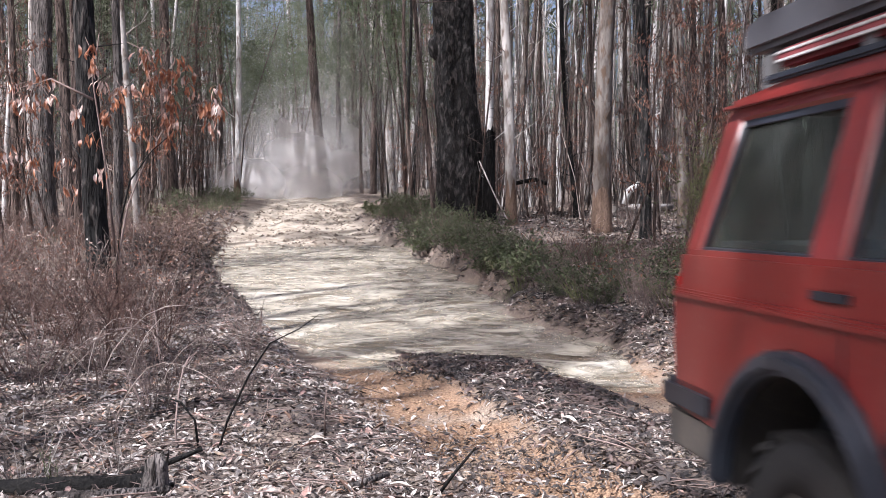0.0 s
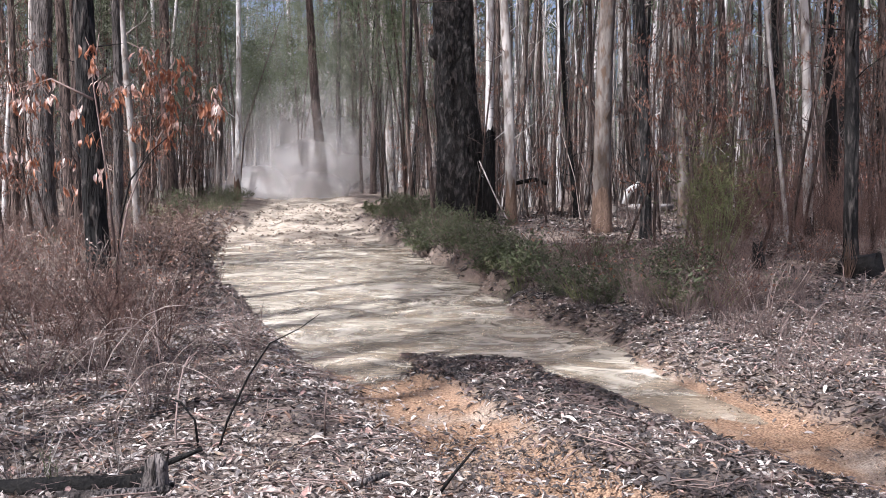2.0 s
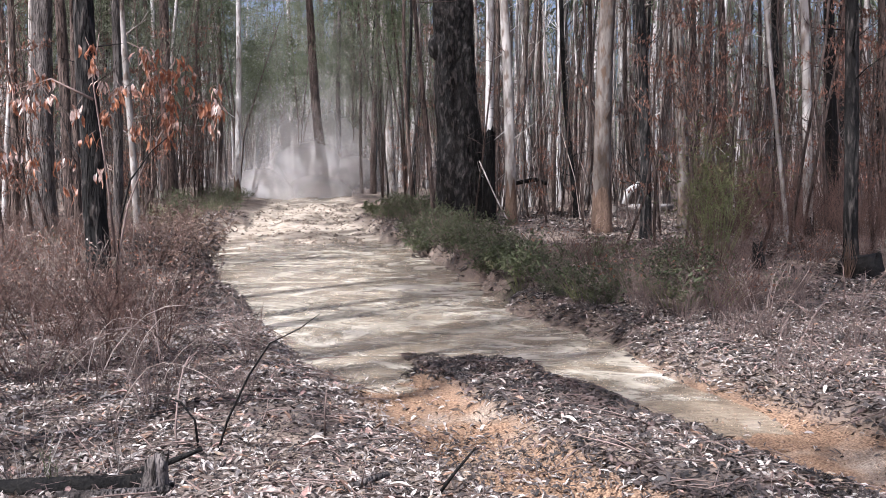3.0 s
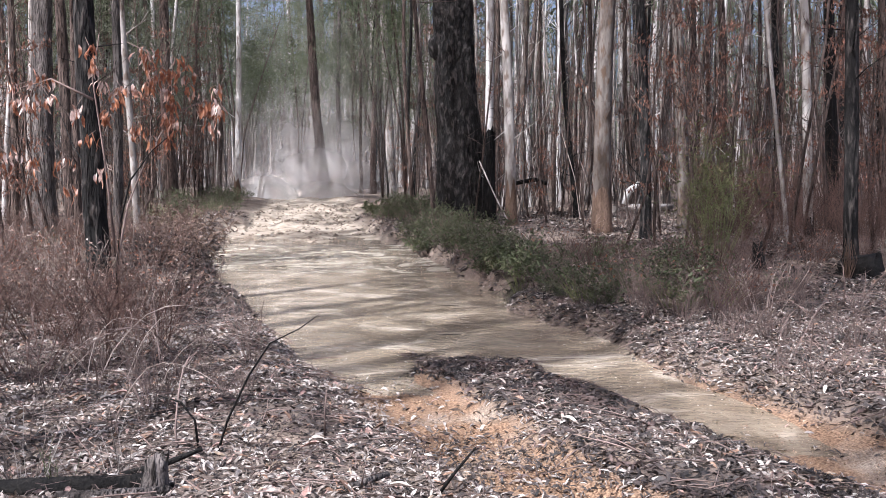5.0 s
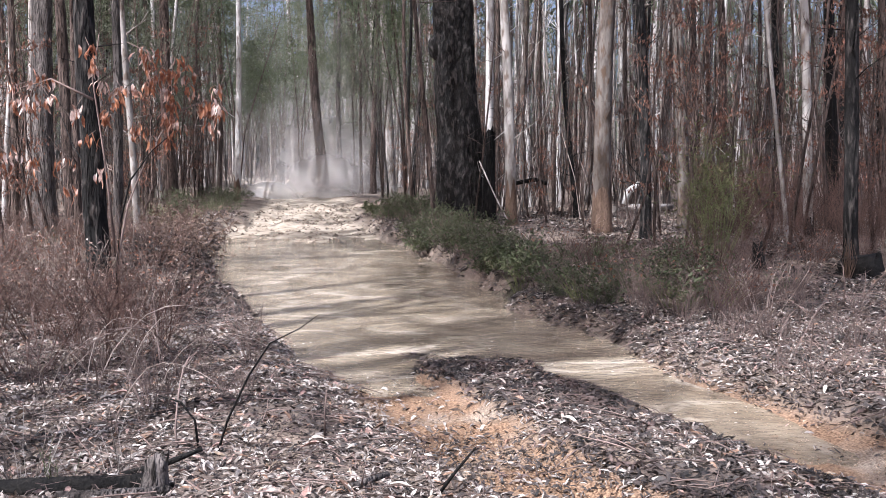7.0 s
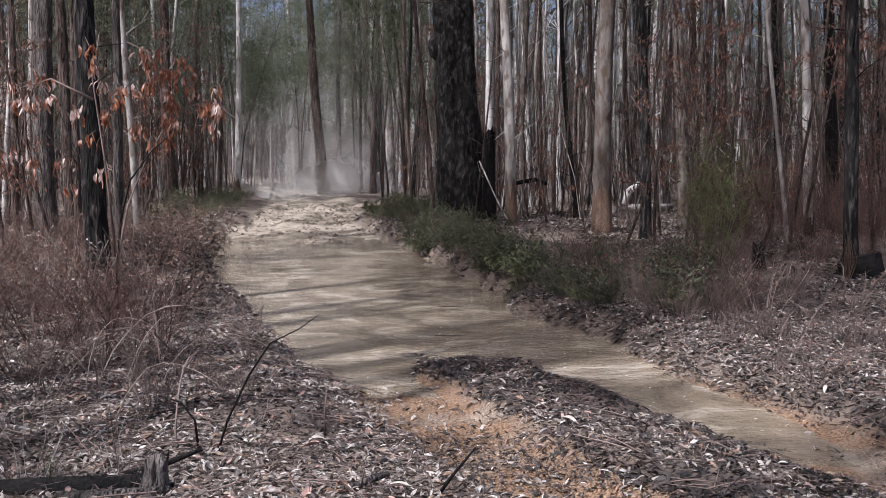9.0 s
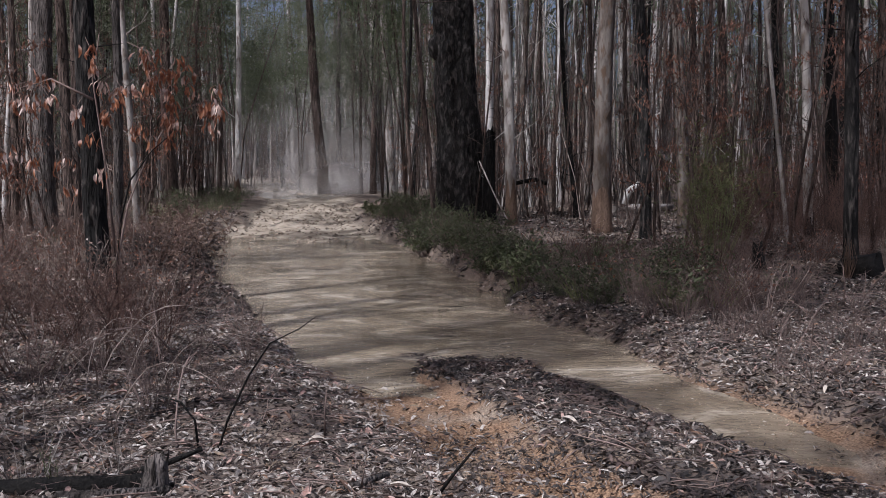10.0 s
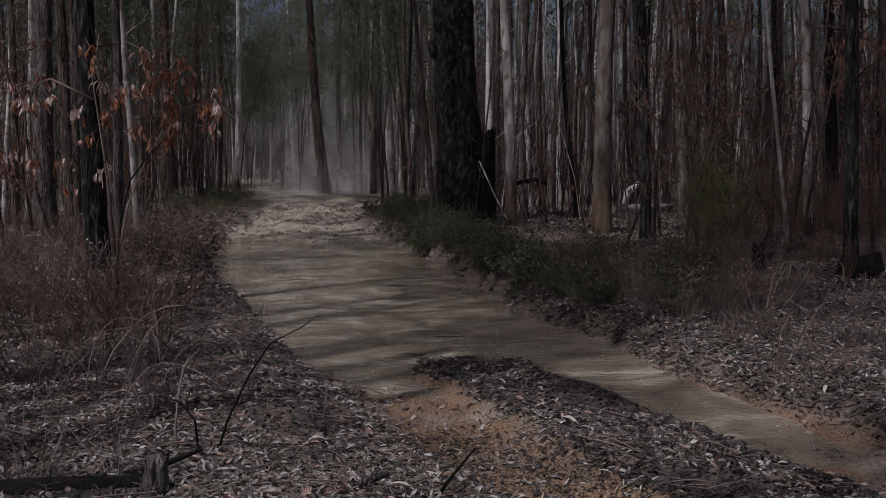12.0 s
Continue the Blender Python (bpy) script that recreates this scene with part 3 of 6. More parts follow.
for x, y, d, lean, kind, foot in TREES_A + TREES_B + TREES_C:
    tree(tr, x, y, d, lean, kind, height=9.0 if (x, y) == (-5.36, 14) else tr.uniform(13, 19), foot=foot, bend=0.045 + 0.045 * (d < 0.16), rough=0.07 if kind in ("grey", "brown", "burnt", "scorched") else 0.03, rings=44 if y < 24 else 26, sides=18 if y < 24 else 14, flare=0.16 if kind in ("tan", "pale", "white") else 0.32, lumps=0.16 if kind in ("burnt", "scorched") else 0.08 if kind in ("grey", "brown") else 0.03)
# the great burnt tree beside the track
great = tree(tr, 0.47, 22.5, 1.06, -0.044, "char", height=24, bend=0.02, sides=44, rings=110, flare=0.26, rough=0.022, lumps=0.2, limbs=6)
bg = Geo()
for i in range(9):
    for k in range(14):
        th, ph = math.pi * i / 8, 2 * math.pi * k / 14
        r = 1 + 0.2 * noise.noise(Vector((math.sin(th) * math.cos(ph), math.sin(th) * math.sin(ph), math.cos(th))) * 2)
        bg.v.append(Vector((math.sin(th) * math.cos(ph) * 0.2, math.sin(th) * math.sin(ph) * 0.22, math.cos(th) * 0.3)) * r)
for i in range(8):
    for k in range(14):
        bg.f.append((i * 14 + k, i * 14 + (k + 1) % 14, (i + 1) * 14 + (k + 1) % 14, (i + 1) * 14 + k))
part("burl", bg.mesh("burl", BARK["char"]), great, "knobbly charred burl").location = (-0.62, -0.1, 4.05)



# ---- the forest behind: repeated trees, wattles, scorched saplings, far woods ----
def clear_of_track(x, y, gap=1.2):
    return abs(x - float(road_x(y))) > float(road_half(y)) + gap


templates = []
for i in range(12):
    kind = ("brown", "pale", "burnt", "white", "grey", "brown", "tan", "grey", "brown", "burnt", "white", "pale")[i]
    d = (0.12, 0.17, 0.2, 0.11, 0.22, 0.09, 0.2, 0.1, 0.16, 0.13, 0.13, 0.18)[i]
    y = 27 + i * 2.3
    x = (-1) ** i * (9 + 1.2 * i) + (2 if i % 2 == 0 else -6)
    templates.append(tree(tr, x, y, d, tr.uniform(-0.045, 0.045), kind, bend=0.15, sides=9, rings=18, rough=0.06, limbs=4, top=0.45))
fill = random.Random(77)
spots = []
tries = 0
while len(spots) < 235 and tries < 9000:
    tries += 1
    y = 27 + 40 * fill.random() ** 0.8
    x = fill.uniform(-0.62, 0.62) * y
    if not clear_of_track(x, y, 1.6 if x > -6 else 2.2):
        continue
    if min(((x - a) ** 2 + (y - b) ** 2 for a, b in spots), default=9) < 0.8:
        continue
    spots.append((x, y))
# unseen trees added round and behind the camera, so their crowns shade the track
shade = 0
while shade < 34:
    x, y = fill.uniform(-26, 16), fill.uniform(-26, 9)
    # the two circles are kept free of trees to let sun in
    if abs(x) < 0.62 * max(y, 0) + 1.6 or not clear_of_track(x, y, 2.0) or (x + 8) ** 2 + (y + 3.6) ** 2 < 8 or (x + 4.2) ** 2 + (y + 3.5) ** 2 < 3:
        continue
    spots.append((x, y))
    shade += 1
# unseen trees added towards the sun, only to shade the wagon as it passes
spots += [(-5.0, -4.4), (-4.1, -3.9), (-5.6, -5.6), (-3.2, -6.2)]
# drops an added tree out of view, so that sun reaches the near ruts
spots = [(x, y) for x, y in spots if (x + 3.9) ** 2 + (y - 1.1) ** 2 > 1.0]
for x, y in spots:
    t = copy_thing(fill.choice(templates), pose(x, y, gz(x, y), 0, 0, fill.uniform(0, 360)))
    if y > 24:
        # crowns made smaller to let more sun through, most on the right
        k = 0.55 if x > 0 else 0.9
        for c in t.children:
            if c.name.startswith("crown"):
                c.scale = (k, k, k)

# tall unseen trees added beside the camera, so high crowns shade the far bank
for x, y in ((-7.7, -1.1), (-6.7, 1.4), (-9.6, -2.2), (-8.7, 2.4), (-4.9, 3.9), (-7.2, 4.9), (-8.9, 0.4)):
    tree(tr, x, y, 0.34, 0.0, tr.choice(("pale", "brown", "grey")), height=tr.uniform(23, 26), bend=0.05, sides=10, rings=18, limbs=5)


def wattle(rng, x, y, height, low, mat, label, leaves=1500, size=0.2, spread=1.0):
    """A leafy mid-storey tree: forked stems and drooping foliage."""
    e = new("understorey_tree")
    e.location = (x, y, gz(x, y))
    g = Geo()
    tips = []
    for i in range(rng.randint(3, 4)):
        a = rng.uniform(0, 6.28)
        h = height * rng.uniform(0.65, 1.0)
        rr = spread * rng.uniform(0.3, 1.1)
        line = [Vector((0, 0, -0.1)), Vector((math.cos(a) * rr * 0.15, math.sin(a) * rr * 0.15, h * 0.35)), Vector((math.cos(a) * rr * 0.6, math.sin(a) * rr * 0.6, h * 0.7)), Vector((math.cos(a) * rr, math.sin(a) * rr, h))]
        g.tube(line, [0.045, 0.034, 0.022, 0.01], 5)
        for s in range(14):
            q = rng.uniform(low, 1)
            k = min(int(q * 3), 2)
            tips.append(line[k].lerp(line[k + 1], q * 3 - k))
    part("stem", g.mesh("stem", BARK["brown"]), e)
    part("foliage", crown_geo(rng, tips, leaves // 60, 60, 0.42 * spread, size, 0.7).mesh("foliage", mat), e)
    return tagged(e, label, "tree", "leafy understorey trees")


wr = random.Random(4)
WATTLES = [(-10.5, 34), (-8.6, 40), (-9.8, 27), (-12.5, 30), (-12.0, 44), (-7.8, 52), (-2.6, 41), (-1.4, 36), (-3.4, 50), (-5.9, 58), (-14.5, 38), (-9.5, 56), (-4.5, 64), (-12.5, 62), (-8.0, 66), (-15, 50), (-16, 60), (-1, 58), (-11, 66), (-13.5, 71), (-9.5, 74), (-16, 78), (-12, 84), (-10.5, 80), (-14, 90), (-18, 88), (-8, 84), (-15, 66), (-13, 77), (-17.5, 94), (-15.5, 83), (17, 50), (19, 58), (15.5, 63)]
for i, (x, y) in enumerate(WATTLES):
    wattle(wr, x, y, wr.uniform(8, 13) + (9 if y > 76 else 4 if y > 63 else 0), 0.55 if i % 3 else 0.35, GREEN if i % 2 else GREY_GREEN, "green leafy wattle with drooping foliage beside the track", 8000, 0.11, 1.9)


def sapling(rng, height, clusters, mat=RUST, leaf=0.12, leafy=1.0):
    """A thin fire-killed sapling with dead leaves still hanging."""
    e = new("sapling")
    g, lf = Geo(), Geo()
    lean = Vector((rng.uniform(-0.2, 0.2), rng.uniform(-0.2, 0.2), 1))
    pts = [lean * (height * k / 5) + Vector((rng.gauss(0, 0.08), rng.gauss(0, 0.08), 0)) for k in range(6)]
    pts[0] = Vector((0, 0, -0.1))
    g.tube(pts, [0.028, 0.025, 0.02, 0.016, 0.011, 0.005], 5)
    for c in range(clusters):
        k = rng.uniform(0.2, 1) * 4.9
        p = pts[int(k)].lerp(pts[int(k) + 1], k % 1)
        a = rng.uniform(0, 6.28)
        q = p + Vector((math.cos(a), math.sin(a), rng.uniform(0, 0.8))) * rng.uniform(0.2, 0.6)
        g.tube([p, p.lerp(q, 0.5) + Vector((0, 0, 0.03)), q], [0.008, 0.006, 0.003], 3, False)
        for j in range(3):
            f = p.lerp(q, rng.uniform(0.2, 1))
            g.tube([f, f + Vector((rng.gauss(0, 0.2), rng.gauss(0, 0.2), rng.uniform(-0.05, 0.35)))], [0.005, 0.002], 3, False)
        for j in range(rng.randint(16, 34) if rng.random() < leafy else 0):
            s = p.lerp(q, rng.uniform(0.5, 1.1)) + Vector((rng.gauss(0, 0.07), rng.gauss(0, 0.07), rng.gauss(0, 0.06)))
            lf.leaf(s, (rng.uniform(-0.8, 0.8), rng.uniform(-0.8, 0.8), -1), (rng.uniform(-1, 1), rng.uniform(-1, 1), 0.2), leaf * rng.uniform(0.4, 0.85), leaf * rng.uniform(0.16, 0.3))
    part("stem", g.mesh("stem", BARK["brown"]), e)
    part("foliage", lf.mesh("foliage", mat), e, "rust-brown dead leaves")
    return tagged(e, "fire-killed sapling with rust-brown dead leaves", "sapling", "scorched saplings")


sr = random.Random(8)
SAPLINGS = [sapling(sr, h, c) for h, c in ((3.2, 12), (4.5, 16), (5.5, 22), (2.4, 9), (6.5, 26), (3.8, 5))]
BARE_SAPLINGS = [sapling(sr, h, c, leafy=0.12) for h, c in ((4.0, 10), (6.0, 14), (7.5, 16))]
for s in SAPLINGS + BARE_SAPLINGS:
    tagged(s, group="scorched saplings")
placed = 0
while placed < 215:
    y = 13 + 30 * sr.random()
    x = sr.uniform(-0.5, 0.52) * y
    if not clear_of_track(x, y, 1.8) or (x - float(road_x(y)) < 5 and x - float(road_x(y)) > 0 and y < 21):
        continue
    src = (SAPLINGS + BARE_SAPLINGS)[placed] if placed < 9 else sr.choice(SAPLINGS if sr.random() < 0.5 else BARE_SAPLINGS)
    m = pose(x, y, gz(x, y), 0, 0, sr.uniform(0, 360))
    if placed < 9:
        src.matrix_basis = m
    else:
        copy_thing(src, m)
    placed += 1


def far_woods():
    """Trunks and foliage of the woods beyond, too many to count."""
    rng = random.Random(99)
    trunks = {"pale": Geo(), "brown": Geo(), "white": Geo()}
    leaves = {0: Geo(), 1: Geo()}
    scrub = Geo()
    for i in range(1100):
        y = 58 + 150 * rng.random() ** 1.2
        x = rng.uniform(-0.68, 0.68) * y
        if not clear_of_track(x, y, 1.5 if y < 75 else -9):
            continue
        z = gz(x, y)
        h = rng.uniform(14, 24)
        r = rng.uniform(0.07, 0.22)
        lx, ly = rng.gauss(0, 0.03) * h, rng.gauss(0, 0.03) * h
        k = rng.choice(("pale", "brown", "brown", "white", "brown", "pale"))
        trunks[k].tube([(x, y, z - 0.3), (x + lx * 0.3 + rng.gauss(0, 0.1), y + ly * 0.3, z + h * 0.35), (x + lx * 0.7 + rng.gauss(0, 0.15), y + ly * 0.7, z + h * 0.7), (x + lx, y + ly, z + h)], [r * 1.2, r, r * 0.75, r * 0.35], 5, False)
        for c in range(rng.randint(6, 10)):
            cz = z + h * rng.uniform(0.3, 1.0)
            cx, cy = x + rng.gauss(0, 1.5), y + rng.gauss(0, 1.5)
            g = leaves[rng.randint(0, 1)]
            for j in range(22):
                g.leaf((cx + rng.gauss(0, 0.7), cy + rng.gauss(0, 0.7), cz + rng.gauss(0, 0.6)), (rng.uniform(-1, 1), rng.uniform(-1, 1), rng.uniform(-1, 0.2)), (rng.uniform(-1, 1), rng.uniform(-1, 1), rng.uniform(-1, 1)), rng.uniform(0.22, 0.5), rng.uniform(0.09, 0.18))
        if i % 2 == 0:
            for j in range(26):
                a = rng.uniform(0, 6.28)
                b = Vector((x + rng.gauss(0, 1.5), y + rng.gauss(0, 1.5), z - 0.1))
                scrub.tube([b, b + Vector((math.cos(a) * 0.3, math.sin(a) * 0.3, rng.uniform(0.6, 2.2)))], [0.02, 0.008], 3, False)
    for k, g in trunks.items():
        tagged(new("far_trunks", g.mesh("far_trunks", BARK[k])), "distant woods of slender gum trunks", "woods", kind="stuff")
    for k, g in leaves.items():
        tagged(new("far_foliage", g.mesh("far_foliage", (GREEN, GREY_GREEN)[k])), "distant gum foliage above the trunks", "foliage", kind="stuff")
    tagged(new("far_scrub", scrub.mesh("far_scrub", TWIG)), "distant dry scrub under the trees", "scrub", kind="stuff")


far_woods()


def dead_thicket():
    """Thin crooked dead stems and hung-up branches between the trunks, too many to count."""
    rng = random.Random(38)
    tones = {"pale": (STEM_PALE, Geo()), "dark": (BARK["brown"], Geo()), "grey": (BARK["grey"], Geo())}
    n = 0
    while n < 760:
        y = 19 + 20 * rng.random()
        x = rng.uniform(-0.5, 0.52) * y
        if not clear_of_track(x, y, 2.2) or (x - float(road_x(y)) < 5.5 and y < 21):
            continue
        n += 1
        g = tones[rng.choice(("pale", "dark", "dark", "dark", "grey", "grey"))][1]
        h, r = rng.uniform(1.5, 6.5), rng.uniform(0.007, 0.018)
        lx, ly = rng.gauss(0, 0.12), rng.gauss(0, 0.1)
        z = gz(x, y) - 0.1
        pts = [Vector((x + lx * h * t + rng.gauss(0, 0.06), y + ly * h * t, z + h * t)) for t in (0, 0.2, 0.4, 0.6, 0.8, 1.0)]
        g.tube(pts, [r, r * 0.9, r * 0.8, r * 0.65, r * 0.5, r * 0.25], 5, False)
        for k in (2, 3, 3, 4, 4):
            a, ln = rng.uniform(0, 6.28), rng.uniform(0.25, 0.9)
            e = pts[k] + Vector((math.cos(a) * ln * 0.6, math.sin(a) * ln * 0.6, ln * rng.uniform(-0.1, 1.0)))
            m = pts[k].lerp(e, 0.5) + Vector((rng.gauss(0, 0.07), 0, rng.gauss(0, 0.07)))
            g.tube([pts[k], m, e], [r * 0.5, r * 0.4, r * 0.2], 3, False)
    for mat, g in tones.values():
        tagged(new("dead_thicket", g.mesh("dead_thicket", mat)), "thin crooked dead stems between the gum trunks", "dead stems", kind="stuff")


dead_thicket()


def clods():
    """Churned lumps of clay and bark on the far end of the track."""
    rng = random.Random(83)
    g = Geo()
    for i in range(900):
        y = 19.5 + 16 * rng.random()
        x = float(road_x(y)) + rng.uniform(-1.0, 1.0) * float(road_half(y))
        r = rng.uniform(0.012, 0.05)
        c = Vector((x, y, gz(x, y) + r * 0.3))
        b = len(g.v)
        g.v += [c + Vector((math.cos(a) * r * rng.uniform(0.8, 1.7), math.sin(a) * r * rng.uniform(0.7, 1.3), -r * 0.5)) for a in (0, 1.26, 2.5, 3.77, 5.0)] + [c + Vector((rng.gauss(0, r * 0.3), rng.gauss(0, r * 0.3), r * rng.uniform(0.5, 1.0)))]
        g.f += [(b + q, b + (q + 1) % 5, b + 5) for q in range(5)]
    tagged(new("clay_clods", g.mesh("clay_clods", CLOD, False)), "brown clods churned up on the silty track", "clods", kind="stuff")


CLOD = material("clay_clod", (0.1, 0.075, 0.06), (0.28, 0.23, 0.18), 5, 0.95, 0, None, random_amount=0.5)
clods()


# ---- undergrowth ----
def brush(rng, stems, height, spread, mat, leaf_mat=None, leaves=0, leaf=0.05, r=0.0035, forks=3, name="shrub", leaf_ratio=1.0):
    """A shrub of thin forked stems, with small leaves if it has any."""
    e = new(name)
    g, lf = Geo(), Geo()
    for i in range(stems):
        a, s = rng.uniform(0, 6.28), spread * math.sqrt(rng.random())
        h = height * rng.uniform(0.45, 1.0)
        b = Vector((math.cos(a) * s * 0.25, math.sin(a) * s * 0.25, -0.05))
        t = Vector((math.cos(a) * s, math.sin(a) * s, h))
        m = b.lerp(t, 0.5) + Vector((rng.gauss(0, 0.08), rng.gauss(0, 0.08), rng.uniform(0, 0.12))) * height
        g.tube([b, m, t], [r * 1.5, r, r * 0.6], 3, False)
        for k in range(forks):
            q = rng.uniform(0.3, 1.0)
            p = b.lerp(m, q * 2) if q < 0.5 else m.lerp(t, q * 2 - 1)
            w = p + Vector((rng.gauss(0, 0.16), rng.gauss(0, 0.16), rng.uniform(-0.02, 0.3))) * height
            g.tube([p, w], [r * 0.8, r * 0.4], 3, False)
            for j in range(leaves):
                c = p.lerp(w, rng.uniform(0.3, 1.1))
                lf.leaf(c, (rng.uniform(-1, 1), rng.uniform(-1, 1), rng.uniform(-0.5, 0.9)), (rng.uniform(-1, 1), rng.uniform(-1, 1), 1), leaf * rng.uniform(0.6, 1.3), leaf * leaf_ratio * rng.uniform(0.25, 0.45))
    part("branchwork", g.mesh("branchwork", mat), e)
    if leaves:
        part("foliage", lf.mesh("foliage", leaf_mat), e)
    return e


def scatter(rng, kinds, spots, label, category, group):
    for i, (x, y) in enumerate(spots):
        m = pose(x, y, gz(x, y), rng.uniform(-6, 6), rng.uniform(-6, 6), rng.uniform(0, 360))
        if i < len(kinds):
            o = kinds[i]
            o.matrix_basis = m
            tagged(o, label, category, group)
        else:
            copy_thing(kinds[i % len(kinds)], m)


ur = random.Random(31)


def strip(n, u0, u1, y0, y1, keep=lambda x, y: True):
    out = []
    while len(out) < n:
        y = ur.uniform(y0, y1)
        x = float(road_x(y)) + ur.uniform(u0, u1)
        if keep(x, y):
            out.append((x, y))
    return out


def off_sand(x, y):
    return x < float(road_x(y)) - float(road_half(y)) - (0.75 if y > 13 else 0.3) and x < -0.3 * y


dry = [brush(ur, 20, h, w, TWIG_RED, RUST_DULL, lv, 0.03, 0.0026, 6) for h, w, lv in ((0.6, 0.6, 1), (0.85, 0.7, 1), (0.5, 0.65, 0), (0.75, 0.8, 1))]
scatter(ur, dry, strip(44, -5.0, -2.3, 6.0, 12.5, off_sand) + strip(16, -7.5, -3.2, 11, 18, off_sand), "dry reddish-brown wiry shrub on the track verge", "shrub", "dry verge shrubs")
small_dry = [brush(ur, 16, h, 0.25, TWIG, None, 0, 0.03, 0.0022, 4) for h in (0.3, 0.45, 0.22)]
scatter(ur, small_dry, strip(26, -4.5, -1.75, 5.2, 9.5), "low dry twiggy regrowth among the litter", "shrub", "low dry regrowth")
leafy = [brush(ur, 14, h, w, TWIG, SHRUB_GREEN, 6, lf, 0.003, 5) for h, w, lf in ((0.5, 0.45, 0.055), (0.4, 0.5, 0.045), (0.62, 0.5, 0.06), (0.35, 0.4, 0.045))]
scatter(ur, leafy, strip(46, 1.95, 3.3, 15.5, 27) + [(2.2, 8.7), (1.75, 9.7), (1.5, 10.4), (2.0, 10.2), (2.5, 9.5), (1.2, 11.0)] + strip(9, 1.9, 2.6, 11.5, 15.5) + strip(26, -3.9, -1.9, 24, 35), "low grey-green leafy undergrowth on the track bank", "shrub", "green undergrowth")
grassy = [brush(ur, 40, h, 0.32, m, None, 0, 0.05, 0.0024, 1) for h, m in ((0.26, TWIG_GREEN), (0.2, SHRUB_GREEN))]
scatter(ur, grassy, strip(20, 1.75, 3.0, 9.2, 11.6) + strip(8, 2.2, 3.6, 11, 15) + strip(10, -4.2, -3.0, 20, 34), "tuft of green grass on the track bank", "grass tuft", "green grass tufts")
broad = [brush(ur, 12, h, 0.42, TWIG, SHRUB_GREEN, 6, 0.085, 0.003, 5, leaf_ratio=1.1) for h in (0.42, 0.34)]
scatter(ur, broad, [(0.85, 12.1), (0.6, 12.9), (1.1, 11.7), (0.95, 13.3), (0.3, 14.6), (1.3, 12.6), (-0.3, 17.0), (-1.4, 27.0), (-1.9, 25.4)], "dark green broad-leaved shrub on the track bank", "shrub", "broad-leaved shrubs")
spiky = [brush(ur, 9, h, 0.3, TWIG, LITTER_DARK, 4, 0.08, 0.0035, 4) for h in (0.42, 0.55)]
scatter(ur, spiky, strip(10, -3.0, -1.95, 9.8, 13.5), "dark withered leafy shrub overhanging the flooded track", "shrub", "withered edge shrubs")
wiry = [brush(ur, 34, h, w, TWIG_RED, None, 0, 0.03, 0.0022, 7) for h, w in ((1.3, 0.5), (1.6, 0.6), (1.0, 0.5))]
scatter(ur, wiry, strip(15, 5.5, 9.5, 12.2, 16.5, lambda x, y: x > 0.27 * y) + strip(12, 6.5, 12, 16, 24, lambda x, y: x > 0.24 * y), "red-brown dry wiry shrub on the forest floor", "shrub", "dry wiry shrubs")
low = [brush(ur, 24, h, 0.3, TWIG, m, lv, 0.04, 0.0025, 4) for h, m, lv in ((0.35, LITTER_DARK, 1), (0.5, RUST, 0), (0.42, RUST, 1), (0.45, RUST, 0))]


def strew(kinds, spots, name, label, category, lo=0.7, hi=1.3):
    """Many small plants that nobody could count, joined by material; the patterns are used up."""
    joined = {}
    for x, y in spots:
        src, a, sc = ur.choice(kinds), ur.uniform(0, 6.28), ur.uniform(lo, hi)
        m = Matrix.LocRotScale((x, y, gz(x, y)), Euler((0, 0, a)), (sc, sc, sc))
        for o in src.children:
            g = joined.setdefault(o.data.materials[0], Geo())
            k = len(g.v)
            g.v += [m @ v.co for v in o.data.vertices]
            g.f += [tuple(i + k for i in p.vertices) for p in o.data.polygons]
    for o in kinds:
        for c in list(o.children):
            bpy.data.objects.remove(c)
        bpy.data.objects.remove(o)
    for mat, g in joined.items():
        tagged(new(name, g.mesh(name, mat)), label, category, kind="stuff")


strew(low, strip(44, 2.6, 9.5, 8.6, 15, lambda x, y: 0.08 * y < x < (0.33 if y < 12 else 9) * y) + strip(60, -11, -4, 12, 26) + strip(30, 4, 16, 16, 30), "low_scrub", "low dry scrub with a few brown leaves", "scrub")
verge = [brush(ur, 34, h * 0.8, 0.3, m, None, 0, 0.05, 0.0022, 2) for h, m in ((0.4, TWIG), (0.5, TWIG), (0.35, SHRUB_GREEN), (0.3, TWIG_GREEN))]
strew(verge, strip(36, 2.1, 4.6, 9.8, 15) + strip(34, 2.2, 3.6, 16, 27) + strip(50, -4.9, -2.6, 12, 30), "verge_grass", "wiry brown and green grass along the track bank", "grass")
green_bush = brush(ur, 64, 1.85, 0.34, TWIG_GREEN, TWIG_GREEN, 2, 0.08, 0.002, 5, leaf_ratio=0.3)
green_bush.matrix_basis = pose(3.32, 11.6, gz(3.32, 11.6))
tagged(green_bush, "upright wiry green shrub with a bare foot", "shrub")


